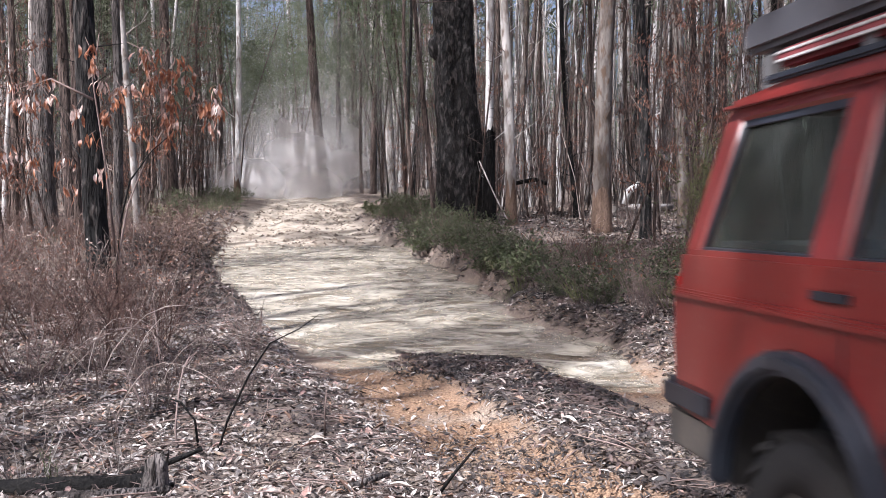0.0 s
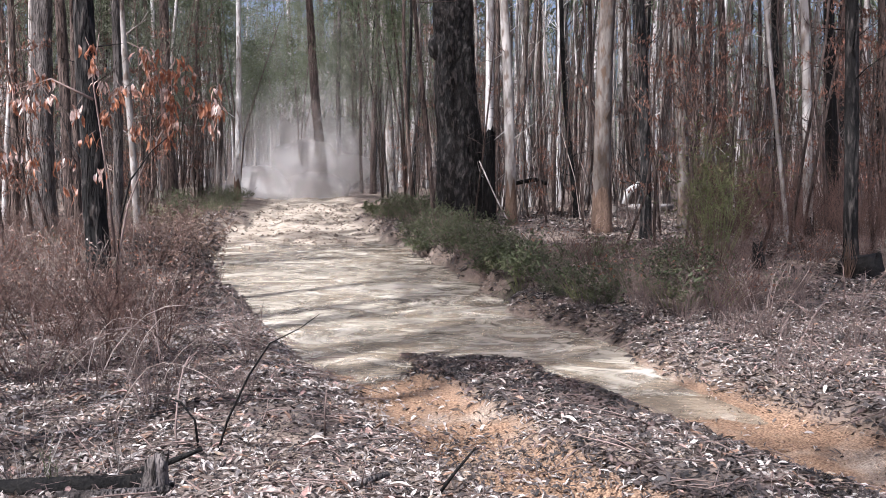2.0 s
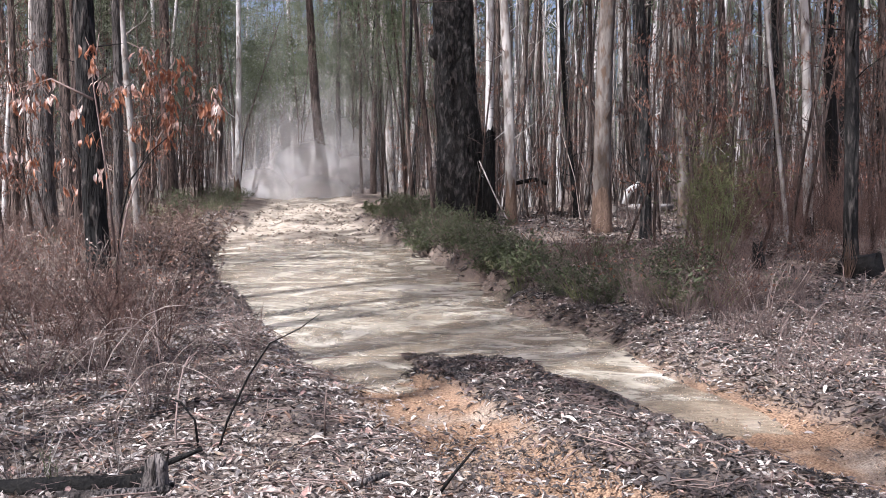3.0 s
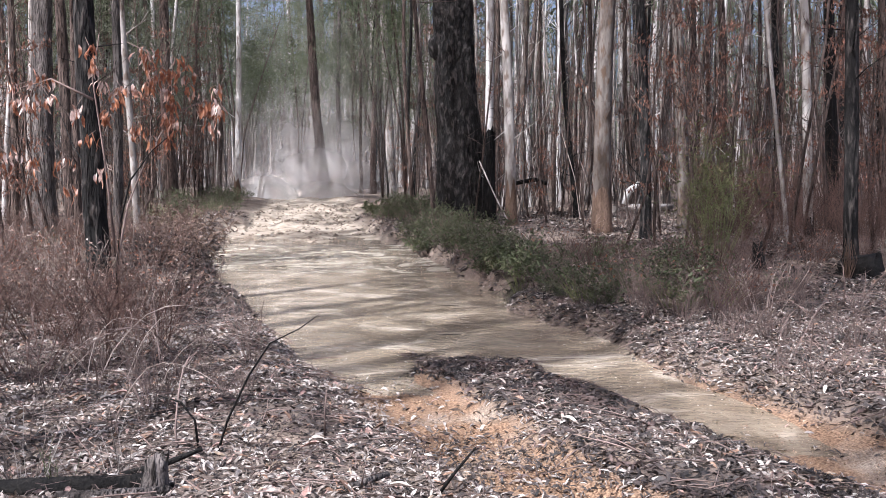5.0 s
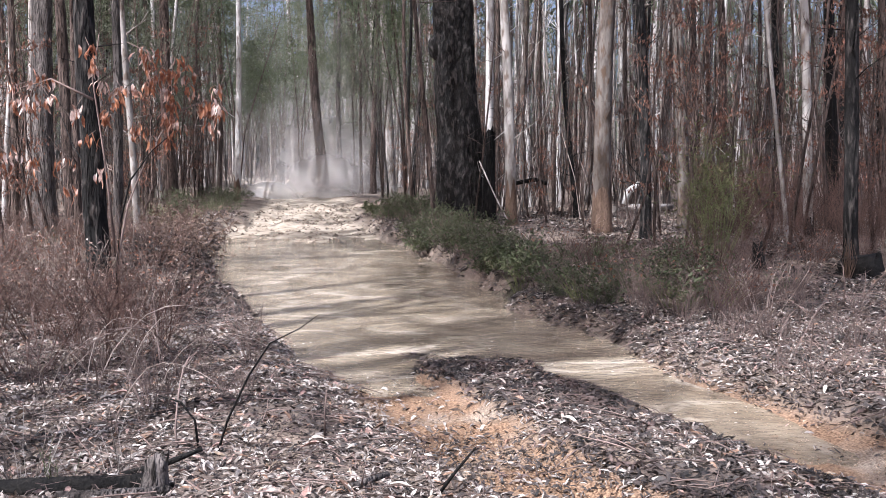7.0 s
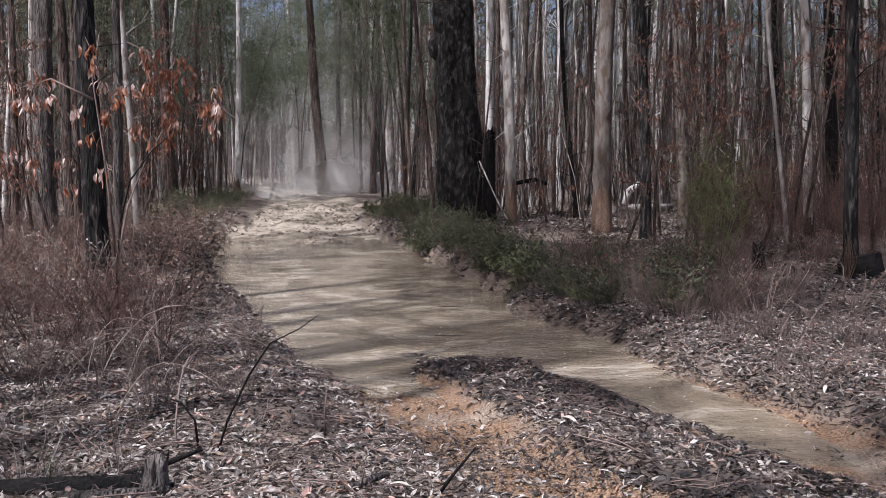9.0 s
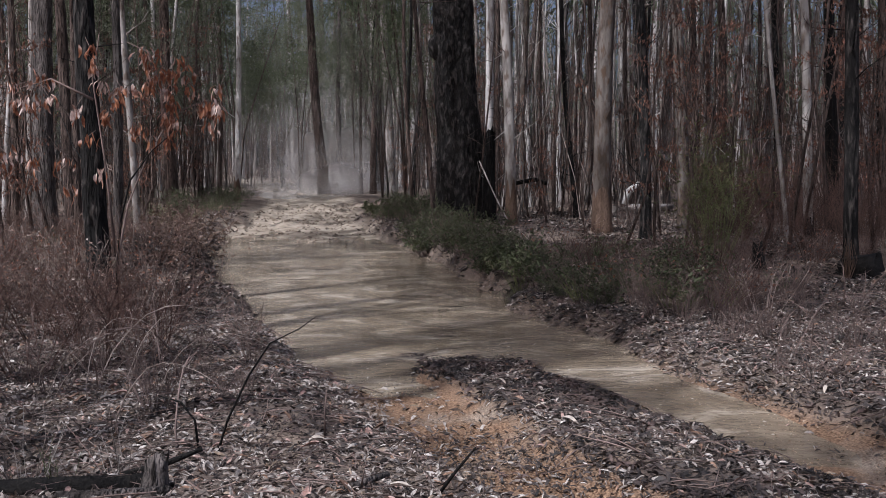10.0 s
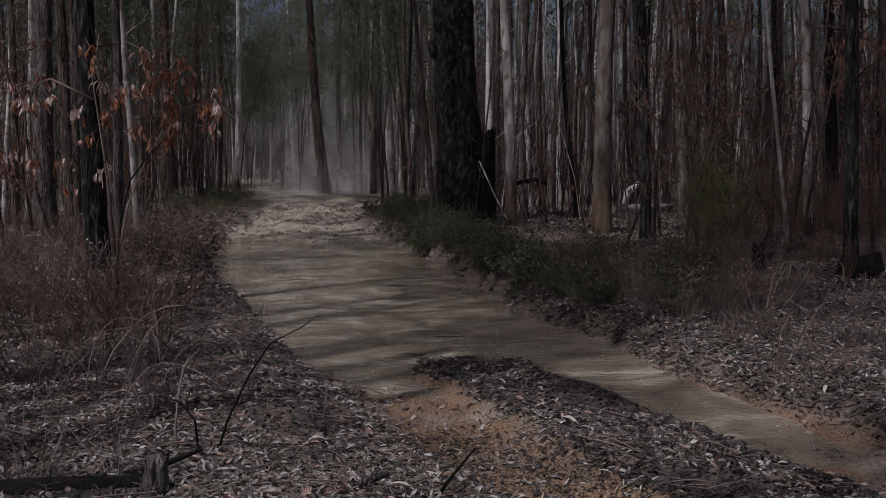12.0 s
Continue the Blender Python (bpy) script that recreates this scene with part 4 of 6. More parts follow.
# arching dead twigs over the verge
def arching_twig(x, y, a, ln, h, r, mat=TWIG, words="thin dead twig arching over the leaf litter", forks=(4, 5, 7)):
    g = Geo()
    d = Vector((math.cos(a), math.sin(a), 0))
    side = Vector((-d.y, d.x, 0)) * ur.gauss(0, 0.1 * ln)
    line = [d * (ln * t ** 1.3) + side * math.sin(t * 2.6) + Vector((0, 0, h * math.sin(t * 2.3) - 0.02)) + Vector((ur.gauss(0, 0.004), ur.gauss(0, 0.004), 0)) for t in (0, 0.12, 0.25, 0.37, 0.5, 0.62, 0.75, 0.87, 1.0)]
    g.tube(line, [r * (1 - 0.08 * k) for k in range(9)], 5)
    for k in forks:
        q = line[k] + (line[k + 1] - line[k]) * ur.uniform(1.0, 2.2) + Vector((ur.gauss(0, 0.05), ur.gauss(0, 0.05), ur.uniform(0.0, 0.08)))
        g.tube([line[k], q], [r * 0.5, r * 0.2], 4, False)
    o = new("twig", g.mesh("twig", mat))
    o.location = (x, y, gz(x, y))
    tagged(o, words, "twig", "arching twigs")


for x, y in strip(46, -4.2, -2.3, 4.6, 9.5, lambda x, y: x < -0.16 * y) + strip(26, 1.9, 5.5, 6.5, 11):
    arching_twig(x, y, ur.uniform(1.2, 4.6) if x < 0 else ur.uniform(-1.5, 1.5), ur.uniform(0.3, 1.0), ur.uniform(0.12, 0.5), ur.uniform(0.003, 0.007))


for i in range(10):
    arching_twig(ur.uniform(-2.5, -1.7), ur.uniform(4.3, 6.0), ur.uniform(-0.5, 1.2), ur.uniform(0.45, 0.95), ur.uniform(0.25, 0.55), ur.uniform(0.0022, 0.004), STEM_PALE, "long bleached stem arching over the leaf litter", ())

# dry and green blades in the near corner
blades = [brush(ur, k, h, w, m, None, 0, 0.05, 0.0018, 0, name="grass_tuft") for k, h, w, m in ((16, 0.34, 0.3, LITTER), (9, 0.2, 0.1, SHRUB_GREEN), (12, 0.36, 0.35, LITTER))]
for o, (x, y), words in zip(blades, ((-1.86, 4.15), (-1.68, 4.05), (-1.45, 4.2)), ("long dry bleached grass blades in the litter", "few green grass blades beside a charred log", "long dry bleached grass blades in the litter")):
    o.matrix_basis = pose(x, y, gz(x, y))
    tagged(o, words, "grass tuft", "grass in the litter")


# the scorched sapling whose hanging leaves reach over the verge
def scorched_branch():
    e = new("sapling")
    rng = random.Random(3)
    x, y = -3.32, 9.6
    e.location = (x, y, gz(x, y))
    g, lf = Geo(), Geo()
    lines = [[(0, 0, -0.1), (0.03, 0, 0.55), (0.14, 0, 1.05), (0.32, 0.05, 1.5), (0.5, 0.05, 1.8)],
             [(0.5, 0.05, 1.8), (0.68, 0.1, 2.0), (0.95, 0.1, 2.1)],
             [(0.5, 0.05, 1.8), (0.5, 0, 2.2), (0.42, -0.1, 2.55), (0.2, -0.1, 2.65)],
             [(0, 0, 0.55), (-0.1, 0.05, 1.5), (-0.2, 0.05, 2.3), (-0.1, 0, 2.75)],
             [(-0.2, 0.05, 2.1), (-0.6, 0, 2.3), (-0.95, 0, 2.2)]]
    for ln in lines:
        n = len(ln)
        g.tube(ln, [0.014 * (1 - 0.7 * i / (n - 1)) for i in range(n)], 6)
    near_bunches = [(0.36, 2.49, 7), (0.47, 2.47, 5), (0.66, 2.44, 8), (0.43, 2.37, 6), (0.41, 2.19, 8), (0.54, 2.28, 6), (0.56, 2.13, 10), (0.66, 2.3, 6), (0.74, 2.27, 4), (0.6, 1.99, 9), (0.64, 1.79, 12), (0.56, 1.9, 7), (0.77, 2.11, 4), (0.9, 1.99, 9), (1.01, 1.96, 9), (1.12, 1.96, 7), (1.04, 2.13, 5), (1.03, 1.77, 5), (0.61, 1.64, 6), (0.4, 1.65, 6), (0.21, 1.77, 6)]
    far_bunches = [(-0.18, 2.56, 6), (-0.19, 2.37, 9), (-0.14, 2.21, 6), (-0.08, 1.9, 8), (0.07, 2.16, 8), (0.11, 2.04, 5), (0.24, 2.13, 4), (-0.81, 2.04, 9), (-0.7, 2.26, 6), (-0.99, 2.03, 7), (-0.56, 2.04, 6), (-0.41, 1.96, 8), (-1.04, 1.47, 6), (-0.84, 1.44, 8), (-0.53, 1.44, 5), (-0.96, 2.16, 4), (-0.27, 1.67, 4), (-0.07, 1.3, 4), (-0.44, 1.16, 4)]
    for cx, cz, k in near_bunches + far_bunches:
        top = Vector((cx, rng.uniform(-0.15, 0.15), cz + 0.06))
        g.tube([top + Vector((rng.uniform(-0.12, 0.12), 0.05, rng.uniform(0.02, 0.16))), top, top + Vector((rng.uniform(-0.03, 0.03), 0, -0.06))], [0.003, 0.003, 0.002], 4, False)
        for i in range(k * 2):
            p = top + Vector((rng.gauss(0, 0.04), rng.gauss(0, 0.05), rng.gauss(0, 0.035)))
            lf.broad_leaf(p, (rng.uniform(-0.5, 0.5), rng.uniform(-0.4, 0.4), -1), (rng.uniform(-1, 1), rng.uniform(-1, 0.3), 0.3), rng.uniform(0.07, 0.145), rng.uniform(0.02, 0.045), rng.uniform(-0.45, 0.45))
    part("stem", g.mesh("stem", TWIG), e)
    part("foliage", lf.mesh("foliage", RUST_PALE), e, "curled rust and pink dead leaves")
    tagged(e, "scorched sapling with curled rust and pink dead leaves", "sapling", "scorched saplings")


scorched_branch()


# ---- leaf litter ----
def litter(n, x0, x1, y0, y1, size, mat, rng, accept, label, ratio=1.0):
    """Loose gum leaves, curled, lying on the ground."""
    X, Y = rng.uniform(x0, x1, n), rng.uniform(y0, y1, n)
    keep = accept(X, Y, rng.random(n))
    X, Y = X[keep], Y[keep]
    n = len(X)
    Z = ground_z(X, Y) + rng.uniform(0.001, 0.016, n)
    A, tilt = rng.uniform(0, 2 * np.pi, n), rng.normal(0, 0.36, n)
    L = size * rng.uniform(0.4, 1.5, n)
    W = L * rng.uniform(0.12, 0.34, n) * ratio
    curl = rng.uniform(-0.06, 0.22, n) * L
    roll = rng.normal(0, 0.6, n)
    d = np.stack([np.cos(A) * np.cos(tilt), np.sin(A) * np.cos(tilt), np.sin(tilt)], -1)
    s = np.stack([-np.sin(A) * np.cos(roll), np.cos(A) * np.cos(roll), np.sin(roll)], -1)
    up = np.array([0, 0, 1.0])
    c = np.stack([X, Y, Z], -1)
    along = np.array([-0.5, -0.16, 0.2, 0.5])
    wide = np.array([0.0, 0.5, 0.4, 0.0])
    rise = np.array([0.0, 0.9, 1.0, 0.0])
    cols = []
    for q, w, h in zip(along, wide, rise):
        p = c + d * (L * q)[:, None] + up * (curl * h)[:, None]
        cols += [p] if w == 0 else [p + s * (W * w)[:, None], p - s * (W * w)[:, None]]
    co = np.stack(cols, 1).reshape(-1, 3)
    i = np.arange(n) * 6
    tris = np.stack([np.stack([i + a, i + b, i + e], -1) for a, b, e in ((0, 1, 2), (1, 3, 4), (1, 4, 2), (3, 5, 4))], 1).reshape(-1, 3)
    me = bpy.data.meshes.new("leaf_litter")
    me.vertices.add(len(co))
    me.vertices.foreach_set("co", co.ravel())
    me.loops.add(tris.size)
    me.loops.foreach_set("vertex_index", tris.ravel().astype(np.int32))
    me.polygons.add(len(tris))
    me.polygons.foreach_set("loop_start", np.arange(0, tris.size, 3, dtype=np.int32))
    me.update(calc_edges=True)
    me.materials.append(mat)
    return tagged(new("leaf_litter", me), label, "leaf litter", kind="stuff")


# leafy dead sprigs hanging over the edge of the pool
hr = random.Random(23)
sprigs = [brush(hr, 9, h, w, TWIG, RUST_DULL, 3, 0.1, 0.0032, 4, leaf_ratio=0.8) for h, w in ((0.7, 0.55), (0.55, 0.6), (0.85, 0.5))]
over = []
while len(over) < 11:
    y = hr.uniform(11.5, 18.5)
    over.append((float(road_x(y)) - float(road_half(y)) - hr.uniform(0.25, 1.3), y))
scatter(hr, sprigs, over, "dry shrub with drooping dull brown leaves overhanging the pool", "shrub", "drooping bank shrubs")

# shrubs that still hold pale curled leaves and bleached stems
pr = random.Random(71)
pale_kinds = [brush(pr, 13, h, w, STEM_PALE, RUST_PALE, 1, 0.05, 0.0028, 3, leaf_ratio=1.1) for h, w in ((0.6, 0.5), (0.8, 0.45), (0.45, 0.5))]
pale_spots = []
while len(pale_spots) < 34:
    y = pr.uniform(8.5, 15.0)
    near_side = len(pale_spots) % 5 == 0
    pale_spots.append((float(road_x(y)) + (pr.uniform(2.4, 3.8) if near_side else -pr.uniform(2.3, 5.0)), y))
scatter(pr, pale_kinds, pale_spots, "dead shrub with bleached stems and pale curled leaves", "shrub", "bleached shrubs")

# dry regrowth and a few green sprigs on the bank beside the near track
br = random.Random(64)
for i in range(30):
    y = br.uniform(8.6, 13.5)
    x = float(road_x(y)) + br.uniform(2.3, 6.0)
    if x > 0.33 * y and y < 12:
        continue
    src = br.choice(dry if i % 4 == 0 else small_dry) if i % 9 else br.choice(leafy)
    copy_thing(src, pose(x, y, gz(x, y), br.uniform(-6, 6), br.uniform(-6, 6), br.uniform(0, 360)))


for i in range(30):
    y = br.uniform(6.4, 9.6)
    x = float(road_x(y)) + br.uniform(2.0, 4.2)
    copy_thing(br.choice(small_dry), pose(x, y, gz(x, y), br.uniform(-25, 25), br.uniform(-25, 25), br.uniform(0, 360)))


nr = np.random.default_rng(12)
WET = -0.30


def on_floor(X, Y, R):
    return (R > bare(X, Y) * np.where((Y < 7.5) & (X - road_x(Y) < 0.5), 0.86, 0.99) - 0.02) & (np.abs(X) < 0.5 * Y + 0.6) & ((ground_z(X, Y) > WET - 0.03) | (Y < 7.5))


def patchy(a, b):
    return lambda X, Y, R: on_floor(X, Y, R) & (vnoise(X * 1.3, Y * 1.3, 40) + 0.8 * (R - 0.5) > a) & (vnoise(X * 1.3, Y * 1.3, 40) + 0.8 * (R - 0.5) < b)


def dry_patches(X, Y, R):
    """Thick almost everywhere, thinner where dark litter takes over."""
    ridge = (np.abs(X - road_x(Y) - 0.1) < 0.6) & (Y < 8.8)
    return patchy(-0.5, 9)(X, Y, R) & (~ridge | (vnoise(X * 1.7, Y * 1.7, 61) + 0.5 * (R - 0.5) > -0.15))


litter(175000, -6, 6, 3.2, 11, 0.052, LITTER, nr, dry_patches, "pale grey and brown dry gum leaves strewn thickly")
litter(80000, -6, 6, 3.2, 11, 0.05, LITTER_DARK, nr, patchy(-9, 0.0), "dark damp and charred leaves and bark chips")
litter(36000, 0.5, 6, 3.2, 11, 0.06, LITTER_DARK, nr, lambda X, Y, R: on_floor(X, Y, R) & (X - road_x(Y) > 1.5), "dark charred leaves beside the track")
litter(42000, -14, 14, 11, 28, 0.085, LITTER, nr, on_floor, "pale brown gum leaves on the forest floor")
litter(70000, -14, 14, 9, 28, 0.10, LITTER_DARK, nr, on_floor, "dark charred leaves on the forest floor")


def trodden(X, Y, R):
    """Leaf scraps thinning over the near end of the ruts, denser to the right where shade is imitated."""
    u = X - road_x(Y)
    return (bare(X, Y) > 0.3) & (u < 0.6) & (R < (1 - smoothstep(4.5, 6.0, Y)) * (0.55 + 0.25 * smoothstep(-0.9, -0.4, u) + 0.5 * vnoise(X * 2.3, Y * 2.3, 52)))


litter(8000, -1.5, 3.2, 3.2, 6.0, 0.028, LITTER, nr, trodden, "small dry leaf scraps trodden into the near rut")
# real dark scraps, multiplied to darken the rut as shade would
litter(36000, -1.5, 3.2, 3.2, 6.0, 0.04, LITTER_DARK, nr, trodden, "small dark leaf scraps in the near rut, many imitating shade")


def round_about(X, Y, R):
    return (R > bare(X, Y) * 0.93) & ((np.abs(X) > 0.5 * Y + 0.6) | (Y < 3.2))


litter(30000, -8, 8, -7, 11, 0.07, LITTER, nr, round_about, "pale dry gum leaves on the forest floor")


def on_crown(X, Y, R):
    u = X - road_x(Y)
    return (np.abs(u - 0.1) < 0.55) & (Y < 8.7) & (bare(X, Y) < 0.5 + 0.3 * R)


litter(42000, -1.5, 3, 3.2, 8.9, 0.055, LITTER_DARK, nr, on_crown, "dark wet leaves heaped on the crown of the track")
litter(5200, -1.5, 3, 3.2, 8.4, 0.055, LITTER, nr, lambda X, Y, R: on_crown(X, Y, R) & (vnoise(X * 1.7, Y * 1.7, 61) > 0.0), "pale and brown leaves on the crown of the track")


def on_head(X, Y, R):
    return (np.abs(X - road_x(Y) - 0.1) < 0.7) & (ground_z(X, Y) > -0.40)


litter(3500, -1.5, 2, 7.2, 8.7, 0.06, LITTER_DARK, nr, on_head, "black sodden leaves at the head of the crown")
litter(1500, -1.5, 2, 6.6, 8.5, 0.055, LITTER, nr, lambda X, Y, R: on_head(X, Y, R) & (R < 0.5), "pale leaves washed onto the head of the crown")


def on_bank(X, Y, R):
    u = np.abs(X - road_x(Y)) - road_half(Y)
    return (u > 0.0) & (u < 0.9) & (Y > 7.5)


litter(30000, -7, 3.5, 7.5, 22, 0.085, LITTER_DARK, nr, on_bank, "dark wet leaves washed against the track banks")


def in_rut(X, Y, R):
    return (bare(X, Y) > 0.5) & (R > 0.2) & (Y < 8)


GRAVEL = material("rut_gravel", (0.12, 0.07, 0.045), (0.42, 0.29, 0.19), 25, 0.9, 0, (0.5, 0.42, 0.34), random_amount=0.5)
litter(16000, -1.5, 3.2, 3.4, 8.0, 0.016, GRAVEL, nr, in_rut, "orange-brown gravel chips loose in the wheel ruts", 2.2)


def stick_litter():
    g = Geo()
    rng = random.Random(6)
    for i in range(3600):
        y = rng.uniform(3.4, 14)
        x = rng.uniform(-0.5, 0.5) * y
        if bare(x, y) > 0.4:
            continue
        a, ln = rng.uniform(0, 6.28), rng.uniform(0.05, 0.4)
        b = Vector((x, y, gz(x, y) + 0.012))
        t = Vector((x + math.cos(a) * ln, y + math.sin(a) * ln, 0))
        t.z = gz(t.x, t.y) + rng.uniform(0.01, 0.07)
        m = b.lerp(t, 0.5) + Vector((rng.gauss(0, 0.02), rng.gauss(0, 0.02), 0.01))
        r = rng.uniform(0.001, 0.004)
        g.tube([b, m, t], [r, r, r * 0.6], 4, False)
    tagged(new("stick_litter", g.mesh("stick_litter", TWIG)), "thin fallen sticks scattered over the leaf litter", "sticks", kind="stuff")


stick_litter()


# ---- single things on the ground ----
def fallen(name, pts, radii, mat, label, category, sides=10, group=""):
    g = Geo()
    g.tube(pts, radii, sides, True, 0.12, random.Random(len(pts) + int(radii[0] * 1000)))
    return tagged(new(name, g.mesh(name, mat)), label, category, group)


def on(x, y, lift=0.0):
    return (x, y, gz(x, y) + lift)
fallen("twig", [(-1.154, 4.600, -0.272), (-1.053, 4.550, 0.027), (-0.934, 4.500, 0.262), (-0.829, 4.500, 0.419), (-0.687, 4.500, 0.490), (-0.589, 4.500, 0.561)], [0.0065, 0.006, 0.005, 0.0045, 0.0035, 0.0015], CHAR, "thin dark dead twig leaning over the litter", "twig", group="standing twigs")
fallen("twig", [(-0.034, 4.000, -0.171), (0.053, 3.980, -0.042), (0.139, 3.950, 0.073)], [0.008, 0.007, 0.004], CHAR, "short charred stick standing in the track", "twig", group="standing twigs")
fallen("twig", [(-1.208, 4.600, -0.143), (-1.224, 4.600, 0.014), (-1.291, 4.600, 0.107), (-1.402, 4.600, 0.141)], [0.006, 0.006, 0.005, 0.003], CHAR, "bent charred twig arching over the litter", "twig", group="standing twigs")
fallen("twig", [(-0.612, 4.820, -0.150), (-0.608, 4.800, 0.004), (-0.598, 4.800, 0.122)], [0.006, 0.005, 0.003], TWIG, "thin upright twig in the litter", "twig", group="standing twigs")
fallen("twig", [(-0.347, 3.950, -0.089), (-0.325, 3.930, 0.023)], [0.004, 0.002], TWIG, "thin upright twig in the litter", "twig", group="standing twigs")
fallen("twig", [(-3.132, 9.000, -0.260), (-3.099, 9.000, 0.338), (-3.054, 9.000, 0.769), (-2.958, 9.000, 1.143), (-2.748, 9.000, 1.420), (-2.596, 9.000, 1.547)], [0.012, 0.011, 0.009, 0.008, 0.006, 0.003], CHAR, "slender bent dead stem on the verge", "twig", group="standing twigs")
fallen("log", [(-2.059, 4.000, -0.141), (-1.766, 4.000, -0.126), (-1.473, 4.000, -0.116), (-1.204, 4.000, -0.091)], [0.045, 0.05, 0.048, 0.04], CHAR, "charred fallen log lying in the leaf litter", "log")
fallen("log", [(-1.607, 3.850, -0.113), (-1.372, 3.850, -0.103), (-1.151, 3.900, -0.096)], [0.03, 0.03, 0.02], BARK['grey'], "grey weathered fallen log in the litter", "log")
fallen("fallen_branch", [(-1.438, 4.150, -0.115), (-1.262, 4.200, -0.079), (-1.100, 4.250, -0.024)], [0.018, 0.015, 0.01], CHAR, "charred fallen branch propped on a stump", "branch")
fallen("fallen_branch", [(-0.474, 3.900, -0.126), (-0.395, 3.950, -0.099), (-0.237, 4.050, -0.072)], [0.02, 0.018, 0.012], BARK['grey'], "grey fallen branch in the leaf litter", "branch")
fallen("fallen_branch", [(4.389, 23.000, 0.404), (4.480, 23.000, 0.705), (4.750, 23.000, 0.923)], [0.08, 0.09, 0.06], BARK['white'], "white weathered fallen limb leaning on the scrub", "branch")
fallen("fallen_branch", [(5.422, 23.000, 1.453), (5.116, 23.000, 1.791), (5.061, 23.000, 2.534), (5.209, 23.000, 2.601)], [0.04, 0.05, 0.04, 0.02], BARK['white'], "crooked white dead limb hanging in the scrub", "branch")
fallen("fallen_branch", [(3.939, 22.000, 0.336), (4.496, 22.500, 0.342), (5.553, 23.000, 0.350)], [0.09, 0.09, 0.06], BARK['pale'], "pale fallen trunk on the forest floor", "branch")
fallen("fallen_branch", [(5.491, 18.000, 1.780), (6.341, 18.000, 1.854), (6.764, 18.000, 1.906), (6.882, 17.000, 2.129)], [0.014, 0.013, 0.012, 0.008], BARK['grey'], "thin dead limb slung between the trunks", "branch")
fallen("fallen_branch", [(1.823, 24.000, 0.894), (2.292, 24.000, 0.994), (2.621, 24.000, 0.894)], [0.05, 0.06, 0.05], CHAR, "charred fallen limb beside the great tree", "branch")
fallen("fallen_branch", [(0.777, 20.500, 1.431), (1.097, 20.300, 0.709), (1.357, 20.000, 0.181)], [0.012, 0.015, 0.02], BARK['pale'], "pale dead branch leaning on the great tree", "branch")
fallen("fallen_branch", [(-2.607, 19.067, -0.418), (-1.966, 18.926, -0.429), (-1.648, 19.168, -0.416)], [0.02, 0.025, 0.02], CHAR, "dark branch afloat across the track", "branch")
fallen("fallen_branch", [(-1.334, 7.799, -0.286), (-1.244, 9.228, -0.478), (-0.987, 8.908, -0.466)], [0.008, 0.008, 0.006], CHAR, "dark stick at the water's edge", "branch")
STUMP_AT = (-1.23, 3.96)
BUTT_AT = (5.11, 11.53)
STUB_AT = (3.99, 11.89)
GRASSTREE_AT = (4.85, 11.31)
PINK_LEAF_AT = (-0.38, 4.04)


def stump(x, y, r, h, mat, label, tilt=0.0):
    rng = random.Random(int(r * 997))
    g, _ = trunk_geo(rng, h, r, (tilt, 0), 0.01, sides=14, rings=8, flare=0.35, rough=0.16, limbs=0, top=0.85, z0=-0.1, twigs=False)
    for v in g.v[-14:]:
        v.z += rng.uniform(-0.35, 0.3) * h
    for v in g.v[-28:-14]:
        v.z += rng.uniform(-0.12, 0.12) * h
    o = new("stump", g.mesh("stump", mat))
    o.location = (x, y, gz(x, y))
    return tagged(o, label, "stump")


stump(*STUMP_AT, 0.045, 0.17, BARK["grey"], "weathered grey splintered stump among dead leaves", 0.1)
stump(*BUTT_AT, 0.22, 0.22, CHAR, "charred log butt at the foot of a burnt tree")
stump(*STUB_AT, 0.06, 0.3, CHAR, "short charred stub in the scrub", -0.15)
bl = brush(random.Random(2), 26, 0.5, 0.05, BARK["orange"], None, 0, 0.03, 0.004, 0, name="grass_tuft")
bl.matrix_basis = pose(*GRASSTREE_AT, gz(*GRASSTREE_AT))
tagged(bl, "orange and green reedy tuft beside a burnt tree", "grass tuft")


